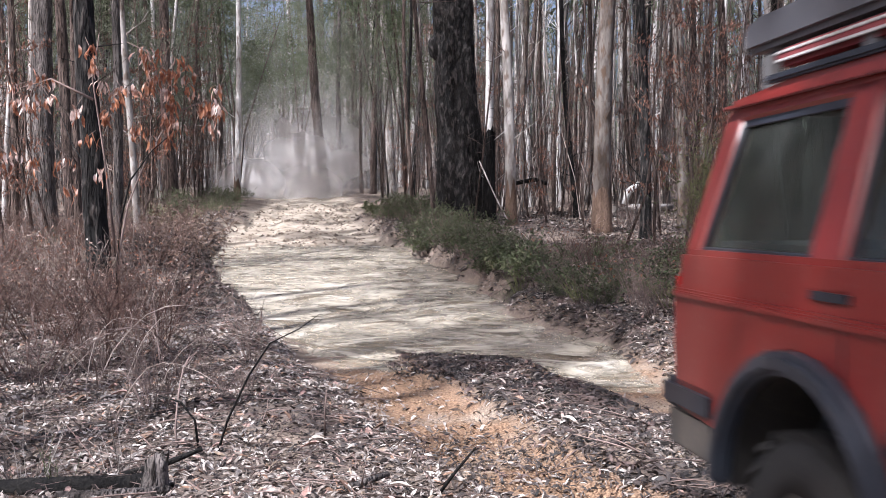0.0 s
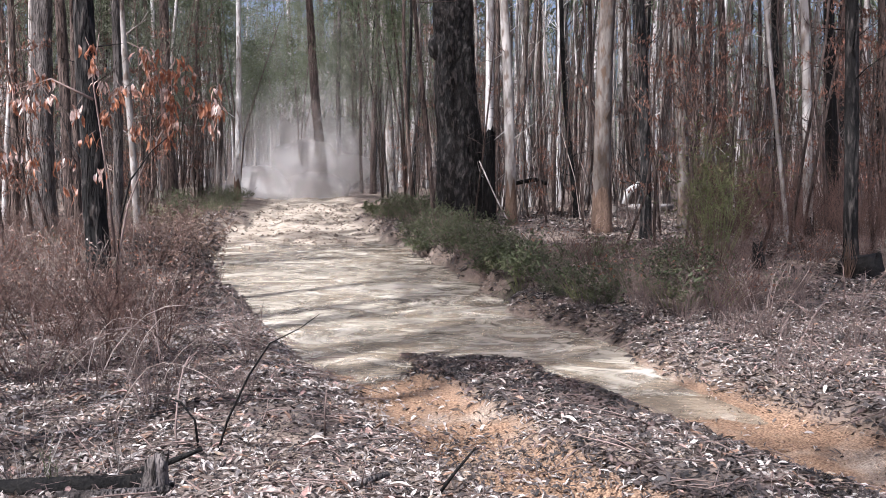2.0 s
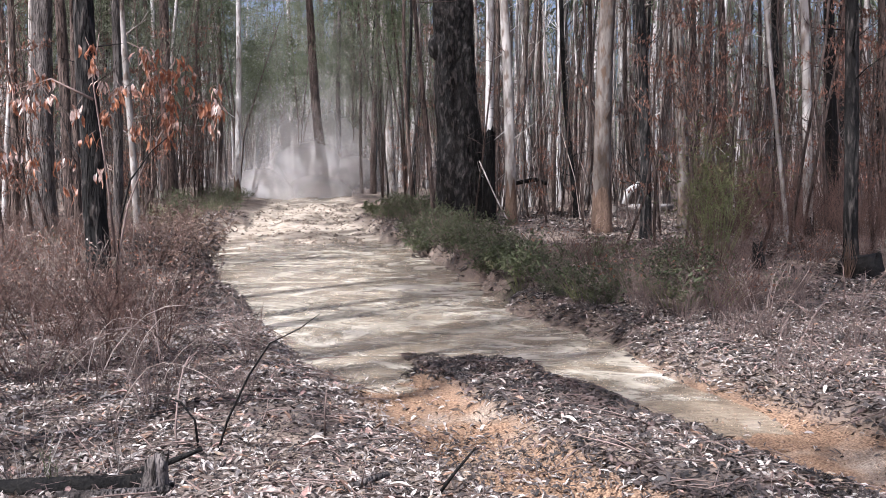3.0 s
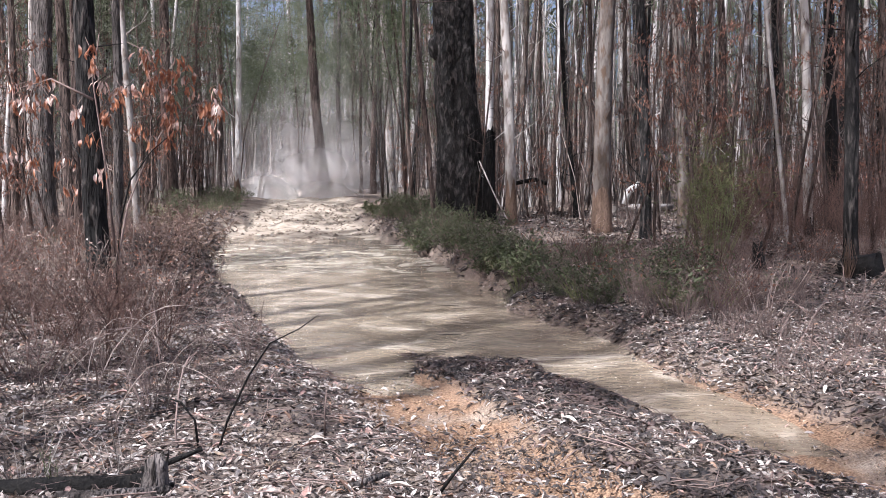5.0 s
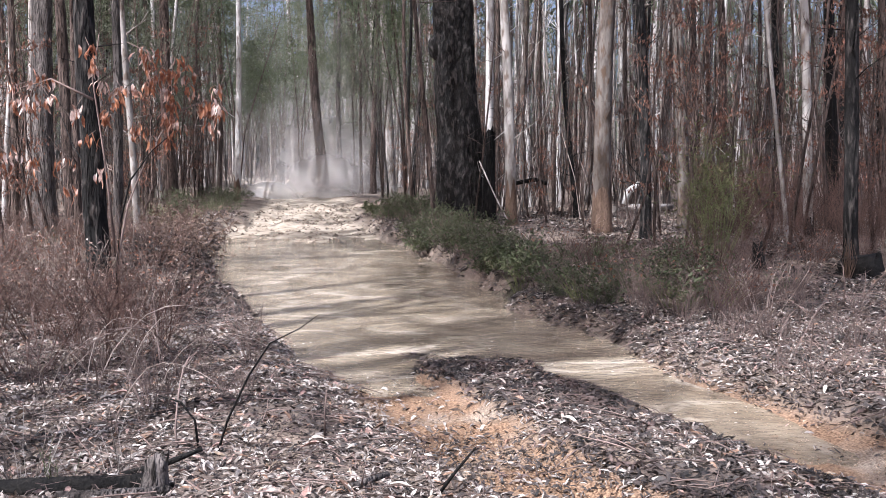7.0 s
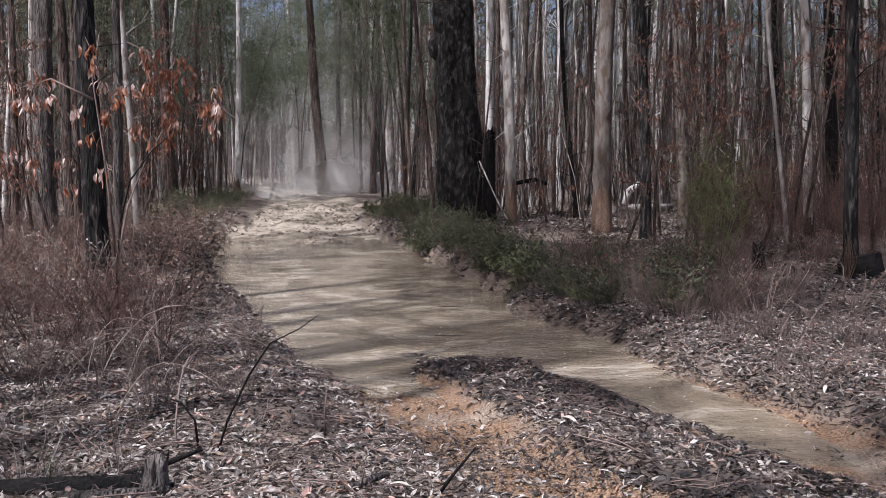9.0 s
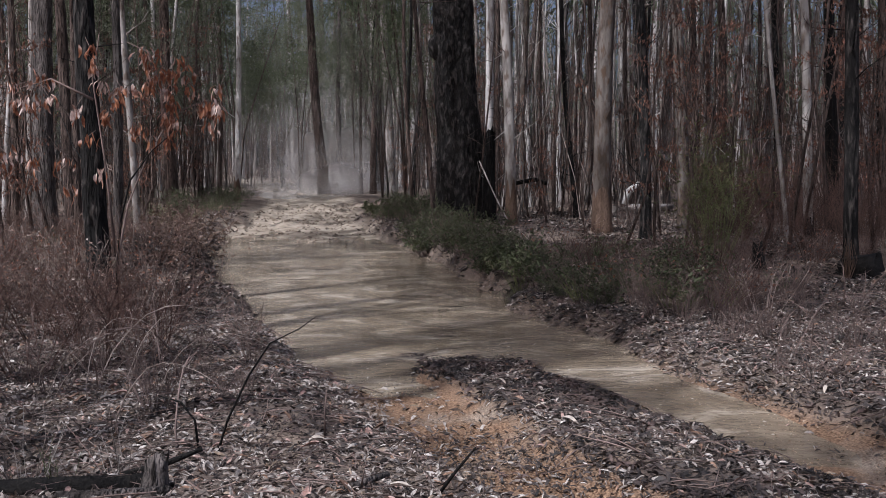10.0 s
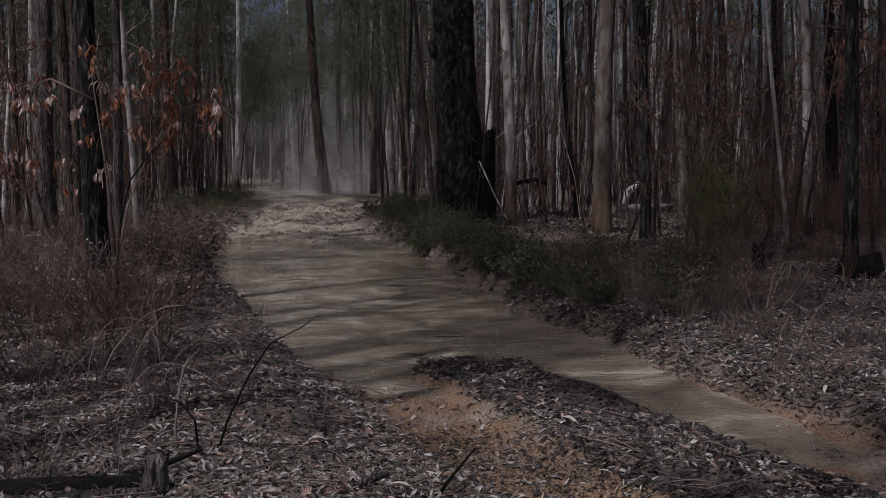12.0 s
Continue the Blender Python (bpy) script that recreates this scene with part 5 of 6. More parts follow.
def fallen_leaves():
    """The largest curled leaves and bark flakes, each a thing of its own."""
    rng = random.Random(15)
    tones = [material("bark_flake_" + w, c, d, 20, 0.6, 0.2) for w, c, d in (("pale", (0.4, 0.35, 0.3), (0.55, 0.5, 0.45)), ("pink", (0.3, 0.17, 0.145), (0.5, 0.37, 0.33)), ("brown", (0.11, 0.065, 0.045), (0.22, 0.14, 0.1)))]
    words = ("pale curled bark flake on the leaf litter", "pinkish fallen gum leaf on the leaf litter", "brown curled gum leaf on the leaf litter")
    meshes = []
    for i in range(9):
        g = Geo()
        ln, wd = rng.uniform(0.06, 0.11), rng.uniform(0.011, 0.022)
        k = 6
        for j in range(k + 1):
            t = j / k
            w = wd * math.sin(math.pi * (0.08 + 0.87 * t)) ** 0.8
            z = 0.012 + 0.02 * math.sin(t * 3 + i)
            g.v += [Vector((ln * (t - 0.5), -w, z + 0.015)), Vector((ln * (t - 0.5), 0, z)), Vector((ln * (t - 0.5), w, z + 0.012))]
        for j in range(k):
            for s in (0, 1):
                o = j * 3 + s
                g.f.append((o, o + 1, o + 4, o + 3))
        meshes.append(g.mesh("fallen_leaf", tones[i % 3]))
    spots = [(*PINK_LEAF_AT, 1)]
    while len(spots) < 80:
        y = rng.uniform(3.7, 8.5)
        x = rng.uniform(-0.46, 0.46) * y
        if bare(x, y) < 0.35 and gz(x, y) > -0.31:
            spots.append((x, y, rng.randrange(9)))
    for x, y, k in spots:
        o = new("fallen_leaf", meshes[k])
        o.matrix_basis = pose(x, y, gz(x, y) - 0.004, rng.uniform(-12, 12), rng.uniform(-12, 12), rng.uniform(0, 360))
        tagged(o, words[k % 3], "leaf", "large fallen leaves")


fallen_leaves()



# ---- the dust left hanging over the track, and distance haze on sheets ----
DUST = material("fine_dust", (0.72, 0.69, 0.66), (0.82, 0.79, 0.76), 2, 0.9, 0, None, translucent=0.4)


def dust_cloud(rng, count, cx, cy, cz, sx, sy, sz, size):
    """A drifting cloud of motes, thinning outwards."""
    n = count
    P = rng.normal(0, 1, (n, 3)) * np.array([sx, sy, sz])
    P[:, 2] = np.abs(P[:, 2] + 0.3 * sz) - 0.2
    d1 = rng.normal(0, 1, (n, 3))
    d1 /= np.linalg.norm(d1, axis=1)[:, None]
    d2 = np.cross(d1, rng.normal(0, 1, (n, 3)))
    d2 /= np.linalg.norm(d2, axis=1)[:, None]
    s = size * rng.uniform(0.5, 1.3, n)[:, None]
    co = np.stack([P + d1 * s, P - d1 * s * 0.5 + d2 * s * 0.87, P - d1 * s * 0.5 - d2 * s * 0.87], 1).reshape(-1, 3)
    me = bpy.data.meshes.new("dust_cloud")
    me.vertices.add(3 * n)
    me.vertices.foreach_set("co", co.ravel())
    me.loops.add(3 * n)
    me.loops.foreach_set("vertex_index", np.arange(3 * n, dtype=np.int32))
    me.polygons.add(n)
    me.polygons.foreach_set("loop_start", np.arange(0, 3 * n, 3, dtype=np.int32))
    me.update(calc_edges=True)
    me.materials.append(DUST)
    ob = tagged(new("dust_cloud", me), "pale dust hanging over the far end of the track", "dust", "drifting dust", "stuff")
    return ob, (cx, cy, cz)


dr = np.random.default_rng(3)
dusts = []
for i, (cx, cy, cz, sx, sy, sz, n) in enumerate(((-8.0, 43, 0.3, 1.3, 3.0, 1.2, 16000), (-6.4, 42, 0.2, 1.6, 3.0, 0.9, 13000), (-6.8, 46, 0.8, 2.2, 3.5, 2.2, 12000), (-5.0, 45, 0.4, 2.2, 3.5, 1.5, 6000), (-7.6, 50, 1.5, 3.0, 4.0, 3.0, 12000), (-6.5, 52, 1.0, 4.5, 3.0, 3.5, 8000))):
    dusts.append(dust_cloud(dr, n // 2, cx, cy, cz, sx, sy, sz, 0.012))


def veil_material(sx, sz, thick):
    """Thin dust and painted haze, thickest low in the middle and ragged at its edge."""
    m = bpy.data.materials.new("dust_haze_veil")
    m.use_nodes = True
    n, l = m.node_tree.nodes, m.node_tree.links
    n.remove(n["Principled BSDF"])
    tc = n.new("ShaderNodeTexCoord")
    mp = n.new("ShaderNodeMapping")
    mp.inputs["Scale"].default_value = (1 / sx, 0, 1 / sz)
    l.new(tc.outputs["Object"], mp.inputs[0])
    ln = n.new("ShaderNodeVectorMath")
    ln.operation = "LENGTH"
    l.new(mp.outputs[0], ln.inputs[0])
    r = n.new("ShaderNodeMapRange")
    r.interpolation_type = "SMOOTHERSTEP"
    r.inputs[1].default_value, r.inputs[2].default_value, r.inputs[3].default_value, r.inputs[4].default_value = 0.05, 1.0, thick, 0.0
    l.new(ln.outputs["Value"], r.inputs[0])
    t = n.new("ShaderNodeTexNoise")
    t.inputs["Scale"].default_value, t.inputs["Detail"].default_value = 0.5, 3
    l.new(tc.outputs["Object"], t.inputs["Vector"])
    k = n.new("ShaderNodeMapRange")
    k.inputs[1].default_value, k.inputs[2].default_value, k.inputs[3].default_value, k.inputs[4].default_value = 0.3, 0.7, 0.55, 1.0
    l.new(t.outputs[0], k.inputs[0])
    mu = n.new("ShaderNodeMath")
    mu.operation = "MULTIPLY"
    l.new(r.outputs[0], mu.inputs[0])
    l.new(k.outputs[0], mu.inputs[1])
    d, q, tr = n.new("ShaderNodeBsdfDiffuse"), n.new("ShaderNodeBsdfTranslucent"), n.new("ShaderNodeBsdfTransparent")
    d.inputs[0].default_value = q.inputs[0].default_value = (0.78, 0.76, 0.75, 1)
    ms, mt = n.new("ShaderNodeMixShader"), n.new("ShaderNodeMixShader")
    l.new(d.outputs[0], ms.inputs[1])
    l.new(q.outputs[0], ms.inputs[2])
    l.new(mu.outputs[0], mt.inputs[0])
    l.new(tr.outputs[0], mt.inputs[1])
    l.new(ms.outputs[0], mt.inputs[2])
    l.new(mt.outputs[0], n["Material Output"].inputs[0])
    return m


def dust_haze_veil(x, y, z, sx, sz, bulge, thick):
    """A billow of dust or a wide sheet of haze: one bulging sheet among several, one behind another."""
    g = Geo()
    k = 14
    for j in range(k + 1):
        for i in range(k + 1):
            a, b = 2 * i / k - 1, 2 * j / k - 1
            g.v.append(Vector((a * sx, -bulge * (1 - a * a) * (1 - b * b) + 0.25 * noise.noise(Vector((a * 2 + x, b * 2, y))), b * sz)))
    for j in range(k):
        for i in range(k):
            o = j * (k + 1) + i
            g.f.append((o, o + 1, o + k + 2, o + k + 1))
    ob = tagged(new("dust_billow", g.mesh("dust_billow", veil_material(sx, sz, thick))), "thin pale sheet of hanging dust and painted haze", "dust", "drifting dust", "stuff")
    return ob, (x, y, z)


# the last three are wide sheets of painted haze that lighten the far woods
veils = [dust_haze_veil(*v) for v in ((-8.2, 41.0, 0.5, 2.7, 2.3, 0.8, 0.85), (-6.0, 42.3, 0.4, 3.0, 2.0, 0.8, 0.78), (-7.2, 46.5, 1.6, 4.2, 4.2, 1.2, 0.52), (-5.6, 50.0, 1.2, 5.0, 3.6, 1.2, 0.44), (-7.5, 55.0, 2.5, 7.0, 6.5, 1.5, 0.48), (-11.0, 64.0, 5.5, 15.0, 9.0, 1.5, 0.3), (-13.0, 30.0, 3.5, 9.0, 7.0, 0.8, 0.05), (6.0, 37.0, 5.0, 16.0, 9.0, 1.0, 0.16))]


# ---- the red off-road wagon that drives out of the flood ----
def paint(name, base, rough, metal=0.0, coat=0.0, dirt=(0.36, 0.27, 0.19), dirt_amount=0.35):
    """Car paint with a film of dried mud spatter."""
    m = bpy.data.materials.new(name)
    m.use_nodes = True
    n, l = m.node_tree.nodes, m.node_tree.links
    b = n["Principled BSDF"]
    tc = n.new("ShaderNodeTexCoord")
    fac = None
    for sc, lo, hi in ((2.2, 0.45, 0.85), (38, 0.6, 0.75)):
        t = n.new("ShaderNodeTexNoise")
        t.inputs["Scale"].default_value, t.inputs["Detail"].default_value = sc, 8
        l.new(tc.outputs["Object"], t.inputs["Vector"])
        r = n.new("ShaderNodeMapRange")
        r.inputs[1].default_value, r.inputs[2].default_value, r.inputs[3].default_value, r.inputs[4].default_value = lo, hi, 0.0, dirt_amount
        l.new(t.outputs[0], r.inputs[0])
        if fac is None:
            fac = r.outputs[0]
        else:
            a = n.new("ShaderNodeMath")
            a.operation = "ADD"
            l.new(fac, a.inputs[0])
            l.new(r.outputs[0], a.inputs[1])
            fac = a.outputs[0]
    x = n.new("ShaderNodeMix")
    x.data_type = "RGBA"
    x.inputs[6].default_value, x.inputs[7].default_value = (*base, 1), (*dirt, 1)
    l.new(fac, x.inputs[0])
    l.new(x.outputs[2], b.inputs["Base Color"])
    b.inputs["Roughness"].default_value, b.inputs["Metallic"].default_value, b.inputs["Coat Weight"].default_value = rough, metal, coat
    b.inputs["Coat Roughness"].default_value = 0.15
    return m


RED = paint("red_paint", (0.2, 0.018, 0.014), 0.42, 0, 0.25, dirt=(0.3, 0.25, 0.21), dirt_amount=0.16)
TRIM = paint("black_blue_trim", (0.016, 0.019, 0.028), 0.5, dirt_amount=0.06)
# trim colour made lighter, with the flare's bluish sheen put into the base
FLARE = paint("sheen_blue_black_plastic", (0.026, 0.032, 0.045), 0.45, dirt_amount=0.1)
RUBBER = paint("tyre_rubber", (0.016, 0.016, 0.016), 0.85, dirt_amount=0.12)
STEEL = paint("dull_steel", (0.3, 0.3, 0.3), 0.5, 0.7, dirt_amount=0.4)
MUDGUARD = paint("grey_plastic", (0.05, 0.048, 0.046), 0.7, dirt_amount=0.2)
BOX_GREY = paint("grey_panel", (0.085, 0.085, 0.095), 0.6, dirt_amount=0.1)
MAROON = paint("maroon_cloth", (0.2, 0.035, 0.04), 0.8, dirt_amount=0.1)
CLOTH_WHITE = paint("white_stripe", (0.5, 0.48, 0.47), 0.8, dirt_amount=0.1)
LAMP_RED = paint("red_lens", (0.35, 0.01, 0.01), 0.15, dirt_amount=0.1)
LAMP_CLEAR = paint("clear_lens", (0.7, 0.7, 0.68), 0.1, dirt_amount=0.1)
SEAT = paint("seat_cloth", (0.05, 0.05, 0.055), 0.9, dirt_amount=0.05)


def window_glass():
    m = bpy.data.materials.new("dusty_window_glass")
    m.use_nodes = True
    n, l = m.node_tree.nodes, m.node_tree.links
    b = n["Principled BSDF"]
    b.inputs["Base Color"].default_value = (0.075, 0.08, 0.076, 1)
    b.inputs["Roughness"].default_value = 0.06
    tr = n.new("ShaderNodeBsdfTransparent")
    tr.inputs[0].default_value = (0.74, 0.8, 0.77, 1)
    t = n.new("ShaderNodeTexNoise")
    t.inputs["Scale"].default_value, t.inputs["Detail"].default_value = 3, 6
    tc = n.new("ShaderNodeTexCoord")
    l.new(tc.outputs["Object"], t.inputs["Vector"])
    r = n.new("ShaderNodeMapRange")
    r.inputs[1].default_value, r.inputs[2].default_value, r.inputs[3].default_value, r.inputs[4].default_value = 0.3, 0.7, 0.62, 0.85
    l.new(t.outputs[0], r.inputs[0])
    ms = n.new("ShaderNodeMixShader")
    l.new(r.outputs[0], ms.inputs[0])
    l.new(b.outputs[0], ms.inputs[1])
    l.new(tr.outputs[0], ms.inputs[2])
    l.new(ms.outputs[0], n["Material Output"].inputs[0])
    return m


GLASS = window_glass()


def bevelled(name, bm, mat, width=0.02, segments=2):
    if width:
        bmesh.ops.bevel(bm, geom=[e for e in bm.edges if e.calc_face_angle(0) > 0.5], offset=width, segments=segments, affect="EDGES", clamp_overlap=True)
    me = bpy.data.meshes.new(name)
    bm.to_mesh(me)
    bm.free()
    me.materials.append(mat)
    me.polygons.foreach_set("use_smooth", [True] * len(me.polygons))
    me.set_sharp_from_angle(angle=radians(35))
    return me


def extruded(name, prof, y0, y1, mat, width=0.02):
    """A side profile (x, z) drawn out across the car from y0 to y1."""
    bm = bmesh.new()
    f = bm.faces.new([bm.verts.new((x, y0, z)) for x, z in prof])
    ext = bmesh.ops.extrude_face_region(bm, geom=[f])
    bmesh.ops.translate(bm, verts=[v for v in ext["geom"] if isinstance(v, bmesh.types.BMVert)], vec=(0, y1 - y0, 0))
    bmesh.ops.recalc_face_normals(bm, faces=bm.faces)
    return bevelled(name, bm, mat, width)


def side_y(z):
    """Half width of the cabin at height z: it leans in above the belt."""
    return 0.845 - 0.27 * max(z - 1.14, 0)


def panel(name, prof, side, thick, mat, width=0.008, inset=0.0):
    """A panel of the cabin's side, leaning with it."""
    bm = bmesh.new()
    a = [bm.verts.new((x, side * (side_y(z) - inset), z)) for x, z in prof]
    b = [bm.verts.new((x, side * (side_y(z) - inset - thick), z)) for x, z in prof]
    bm.faces.new(a)
    bm.faces.new(b[::-1])
    for i in range(len(prof)):
        j = (i + 1) % len(prof)
        bm.faces.new((a[i], b[i], b[j], a[j]))
    bmesh.ops.recalc_face_normals(bm, faces=bm.faces)
    return bevelled(name, bm, mat, width, 1)


def block(name, x0, x1, y0, y1, z0, z1, mat, width=0.01):
    return extruded(name, [(x0, z0), (x1, z0), (x1, z1), (x0, z1)], y0, y1, mat, width)


def arch(cx, r, z_low, n=12):
    """Points of a wheel opening, front to back, from z_low up and over."""
    out = []
    for i in range(n + 1):
        w = math.pi * i / n
        out.append((cx + r * math.cos(w), max(0.40 + r * math.sin(w), z_low)))
    return out


def wheel_parts(parent, x, y, name="wheel"):
    """Tyre with tread blocks on a steel rim."""
    w = part(name, lathe("wheel", [(0.03, -0.05), (0.09, -0.05), (0.1, 0.03), (0.03, 0.04)], 20, STEEL), parent)
    w.location = (x, y, 0.3)
    prof = [(r * 0.925, w_) for r, w_ in [(0.20, -0.11), (0.27, -0.13), (0.34, -0.125), (0.372, -0.10), (0.378, -0.05), (0.378, 0.05), (0.372, 0.10), (0.34, 0.125), (0.27, 0.13), (0.20, 0.11)]]
    part("tyre", lathe("tyre", prof, 40, RUBBER), w)
    part("rim", lathe("rim", [(0.02, 0.04), (0.09, 0.05), (0.12, 0.02), (0.17, 0.03), (0.175, 0.09), (0.195, 0.11), (0.195, -0.11), (0.175, -0.09), (0.17, -0.03), (0.12, -0.02), (0.09, -0.05), (0.02, -0.04)], 28, STEEL), w)
    g = Geo()
    for i in range(36):
        a = 2 * math.pi * i / 36
        for s in (-1, 1):
            c = Vector((math.cos(a) * 0.353, s * (0.06 + 0.02 * (i % 2)), math.sin(a) * 0.353))
            t, r = Vector((-math.sin(a), 0, math.cos(a))) * 0.02, Vector((math.cos(a), 0, math.sin(a))) * 0.012
            b = len(g.v)
            wv = Vector((0, 0.045, 0))
            g.v += [c - t - wv - r, c + t - wv - r, c + t + wv - r, c - t + wv - r, c - t - wv + r, c + t - wv + r, c + t + wv + r, c - t + wv + r]
            g.f += [(b, b + 1, b + 2, b + 3), (b + 4, b + 7, b + 6, b + 5), (b, b + 4, b + 5, b + 1), (b + 1, b + 5, b + 6, b + 2), (b + 2, b + 6, b + 7, b + 3), (b + 3, b + 7, b + 4, b)]
    part("tread", g.mesh("tread", RUBBER, False), w)
    return w


def lathe(name, prof, n, mat):
    """A closed profile (radius, y) turned round the axle."""
    g = Geo()
    k = len(prof)
    for i in range(n):
        a = 2 * math.pi * i / n
        g.v += [Vector((math.cos(a) * r, y, math.sin(a) * r)) for r, y in prof]
    for i in range(n):
        for j in range(k):
            g.f.append((i * k + j, ((i + 1) % n) * k + j, ((i + 1) % n) * k + (j + 1) % k, i * k + (j + 1) % k))
    return g.mesh(name, mat)


def wagon():
    e = new("wagon")
    lower = [(-0.80, 0.56), (-0.47, 0.54)] + arch(0.09, 0.44, 0.5)[::-1] + [(0.6, 0.5), (2.1, 0.5)] + arch(2.58, 0.44, 0.5)[::-1] + [(3.1, 0.56), (3.28, 0.6), (3.3, 1.02), (-0.83, 1.02), (-0.84, 0.8)]
    part("body", extruded("body", lower, -0.875, 0.875, RED, 0.012), e)
    part("shoulder", extruded("shoulder", [(-0.825, 0.95), (3.27, 0.95), (3.2, 1.09), (1.98, 1.16), (-0.80, 1.15)], -0.864, 0.864, RED, 0.02), e)
    part("roof", extruded("roof", [(-0.74, 1.63), (1.42, 1.63), (1.36, 1.675), (0.9, 1.7), (-0.3, 1.7), (-0.70, 1.675)], -0.735, 0.735, RED, 0.03), e)
    part("wheel_well", block("wheel_well", -0.37, 0.55, -0.6, 0.6, 0.45, 0.98, TRIM, 0), e)
    part("underbody", block("underbody", -0.7, 3.1, -0.55, 0.55, 0.4, 0.56, TRIM), e)
    part("interior_floor", block("interior_floor", -0.7, 1.9, -0.76, 0.76, 1.16, 1.18, SEAT, 0), e)
    part("dashboard", block("dashboard", 1.5, 1.9, -0.74, 0.74, 1.17, 1.27, SEAT), e)
    for x in (0.35, 1.15):
        for y in (-0.38, 0.38):
            s = part("seat_back", extruded("seat_back", [(x, 1.15), (x + 0.14, 1.15), (x + 0.02, 1.43), (x - 0.09, 1.43)], y - 0.24, y + 0.24, SEAT), e)
            part("headrest", block("headrest", x - 0.09, x + 0.0, y - 0.12, y + 0.12, 1.45, 1.55, SEAT, 0.02), s)
    for s in (-1, 1):
        pr = "pillar"
        part(pr, panel(pr, [(-0.80, 1.14), (-0.69, 1.14), (-0.60, 1.64), (-0.735, 1.64)], s, 0.06, RED, 0.012), e)
        part(pr, panel(pr, [(0.06, 1.14), (0.24, 1.14), (0.22, 1.64), (0.07, 1.64)], s, 0.06, RED, 0.012), e)
        part(pr, panel(pr, [(0.92, 1.14), (1.04, 1.14), (1.0, 1.64), (0.92, 1.64)], s, 0.06, RED, 0.012), e)
        part(pr, panel(pr, [(1.88, 1.14), (1.98, 1.15), (1.45, 1.64), (1.36, 1.64)], s, 0.06, RED, 0.012), e)
        part("roof_rail", panel("roof_rail", [(-0.73, 1.60), (1.46, 1.60), (1.42, 1.645), (-0.735, 1.645)], s, 0.07, RED, 0.012), e)
        part("gutter", block("gutter", -0.70, 1.42, s * 0.733 - 0.01, s * 0.733 + 0.01, 1.643, 1.658, RED, 0.004), e)
        for k, prof in enumerate(([(-0.70, 1.13), (0.07, 1.13), (0.08, 1.605), (-0.61, 1.605)], [(0.23, 1.13), (0.93, 1.13), (0.93, 1.605), (0.21, 1.605)], [(1.03, 1.13), (1.90, 1.13), (1.42, 1.605), (0.99, 1.605)])):
            w = part("window", panel("window", prof, s, 0.006, GLASS, 0, 0.022), e, "dusty tinted side window")
            w.visible_shadow = False
            cx, cz = sum(p[0] for p in prof) / 4, sum(p[1] for p in prof) / 4
            for i in range(4):
                a, b = prof[i], prof[(i + 1) % 4]
                ins = lambda p: (p[0] + (cx - p[0]) * 0.085, p[1] + (cz - p[1]) * 0.13)
                part("seal", panel("seal", [a, b, ins(b), ins(a)], s, 0.014, TRIM, 0.003, 0.012), w)
        for x0, x1 in ((0.30, 1.0), (1.03, 1.9)):
            gap = part("door_gap", block("door_gap", x0 - 0.006, x0, s * 0.872 - 0.006, s * 0.872 + 0.0045, 0.62 if x0 > 0.5 else 0.85, 1.0, TRIM, 0), e)
        for x0 in (0.12, 0.88):
            h = part("door_handle", block("door_handle", x0, x0 + 0.2, s * 0.86 - 0.012, s * 0.86 + 0.012, 1.035, 1.075, TRIM, 0.008), e, "black paddle door handle")
            part("handle_plate", block("handle_plate", x0 - 0.006, x0 + 0.206, s * 0.849 - 0.004, s * 0.849 + 0.005, 1.028, 1.082, TRIM, 0.003), h)
        part("body_crease", block("body_crease", -0.81, 3.2, s * 0.878 - 0.012, s * 0.878 + 0.008, 0.975, 1.0, RED, 0.006), e)
        part("body_moulding", block("body_moulding", 0.5, 2.08, s * 0.878 - 0.01, s * 0.878 + 0.012, 0.70, 0.76, TRIM, 0.006), e)
        for cx in (0.09, 2.58):
            ring = [(cx + r * math.cos(math.pi * i / 14), 0.40 + r * math.sin(math.pi * i / 14)) for r, order in ((0.495, range(15)), (0.425, range(14, -1, -1))) for i in order]
            part("wheel_flare", extruded("wheel_flare", [(x, z + 0.0) for x, z in ring], s * 0.86, s * 0.94, FLARE, 0.02), e, "blue-black plastic wheel-arch flare")
        for cx in (0.09, 2.58):
            ring = [(cx + r * math.cos(math.pi * i / 14), 0.40 + r * math.sin(math.pi * i / 14)) for r, order in ((0.45, range(15)), (0.425, range(14, -1, -1))) for i in order]
            part("wheel_arch_liner", extruded("wheel_arch_liner", ring, s * 0.55, s * 0.872, RUBBER, 0), e)
        part("tail_lamp", block("tail_lamp", -0.855, -0.80, s * 0.80 - 0.06, s * 0.80 + 0.06, 0.82, 1.06, LAMP_RED, 0.012), e, "red tail lamp")
        part("headlamp", block("headlamp", 3.28, 3.32, s * 0.62 - 0.11, s * 0.62 + 0.11, 0.82, 0.98, LAMP_CLEAR), e, "clear rectangular headlamp")
        m = part("mirror", block("mirror", 1.68, 1.78, s * 0.96 - 0.09, s * 0.96 + 0.09, 1.18, 1.32, TRIM, 0.02), e)
        part("mirror_arm", block("mirror_arm", 1.71, 1.76, min(s * 0.84, s * 0.92), max(s * 0.84, s * 0.92), 1.2, 1.24, TRIM), m)
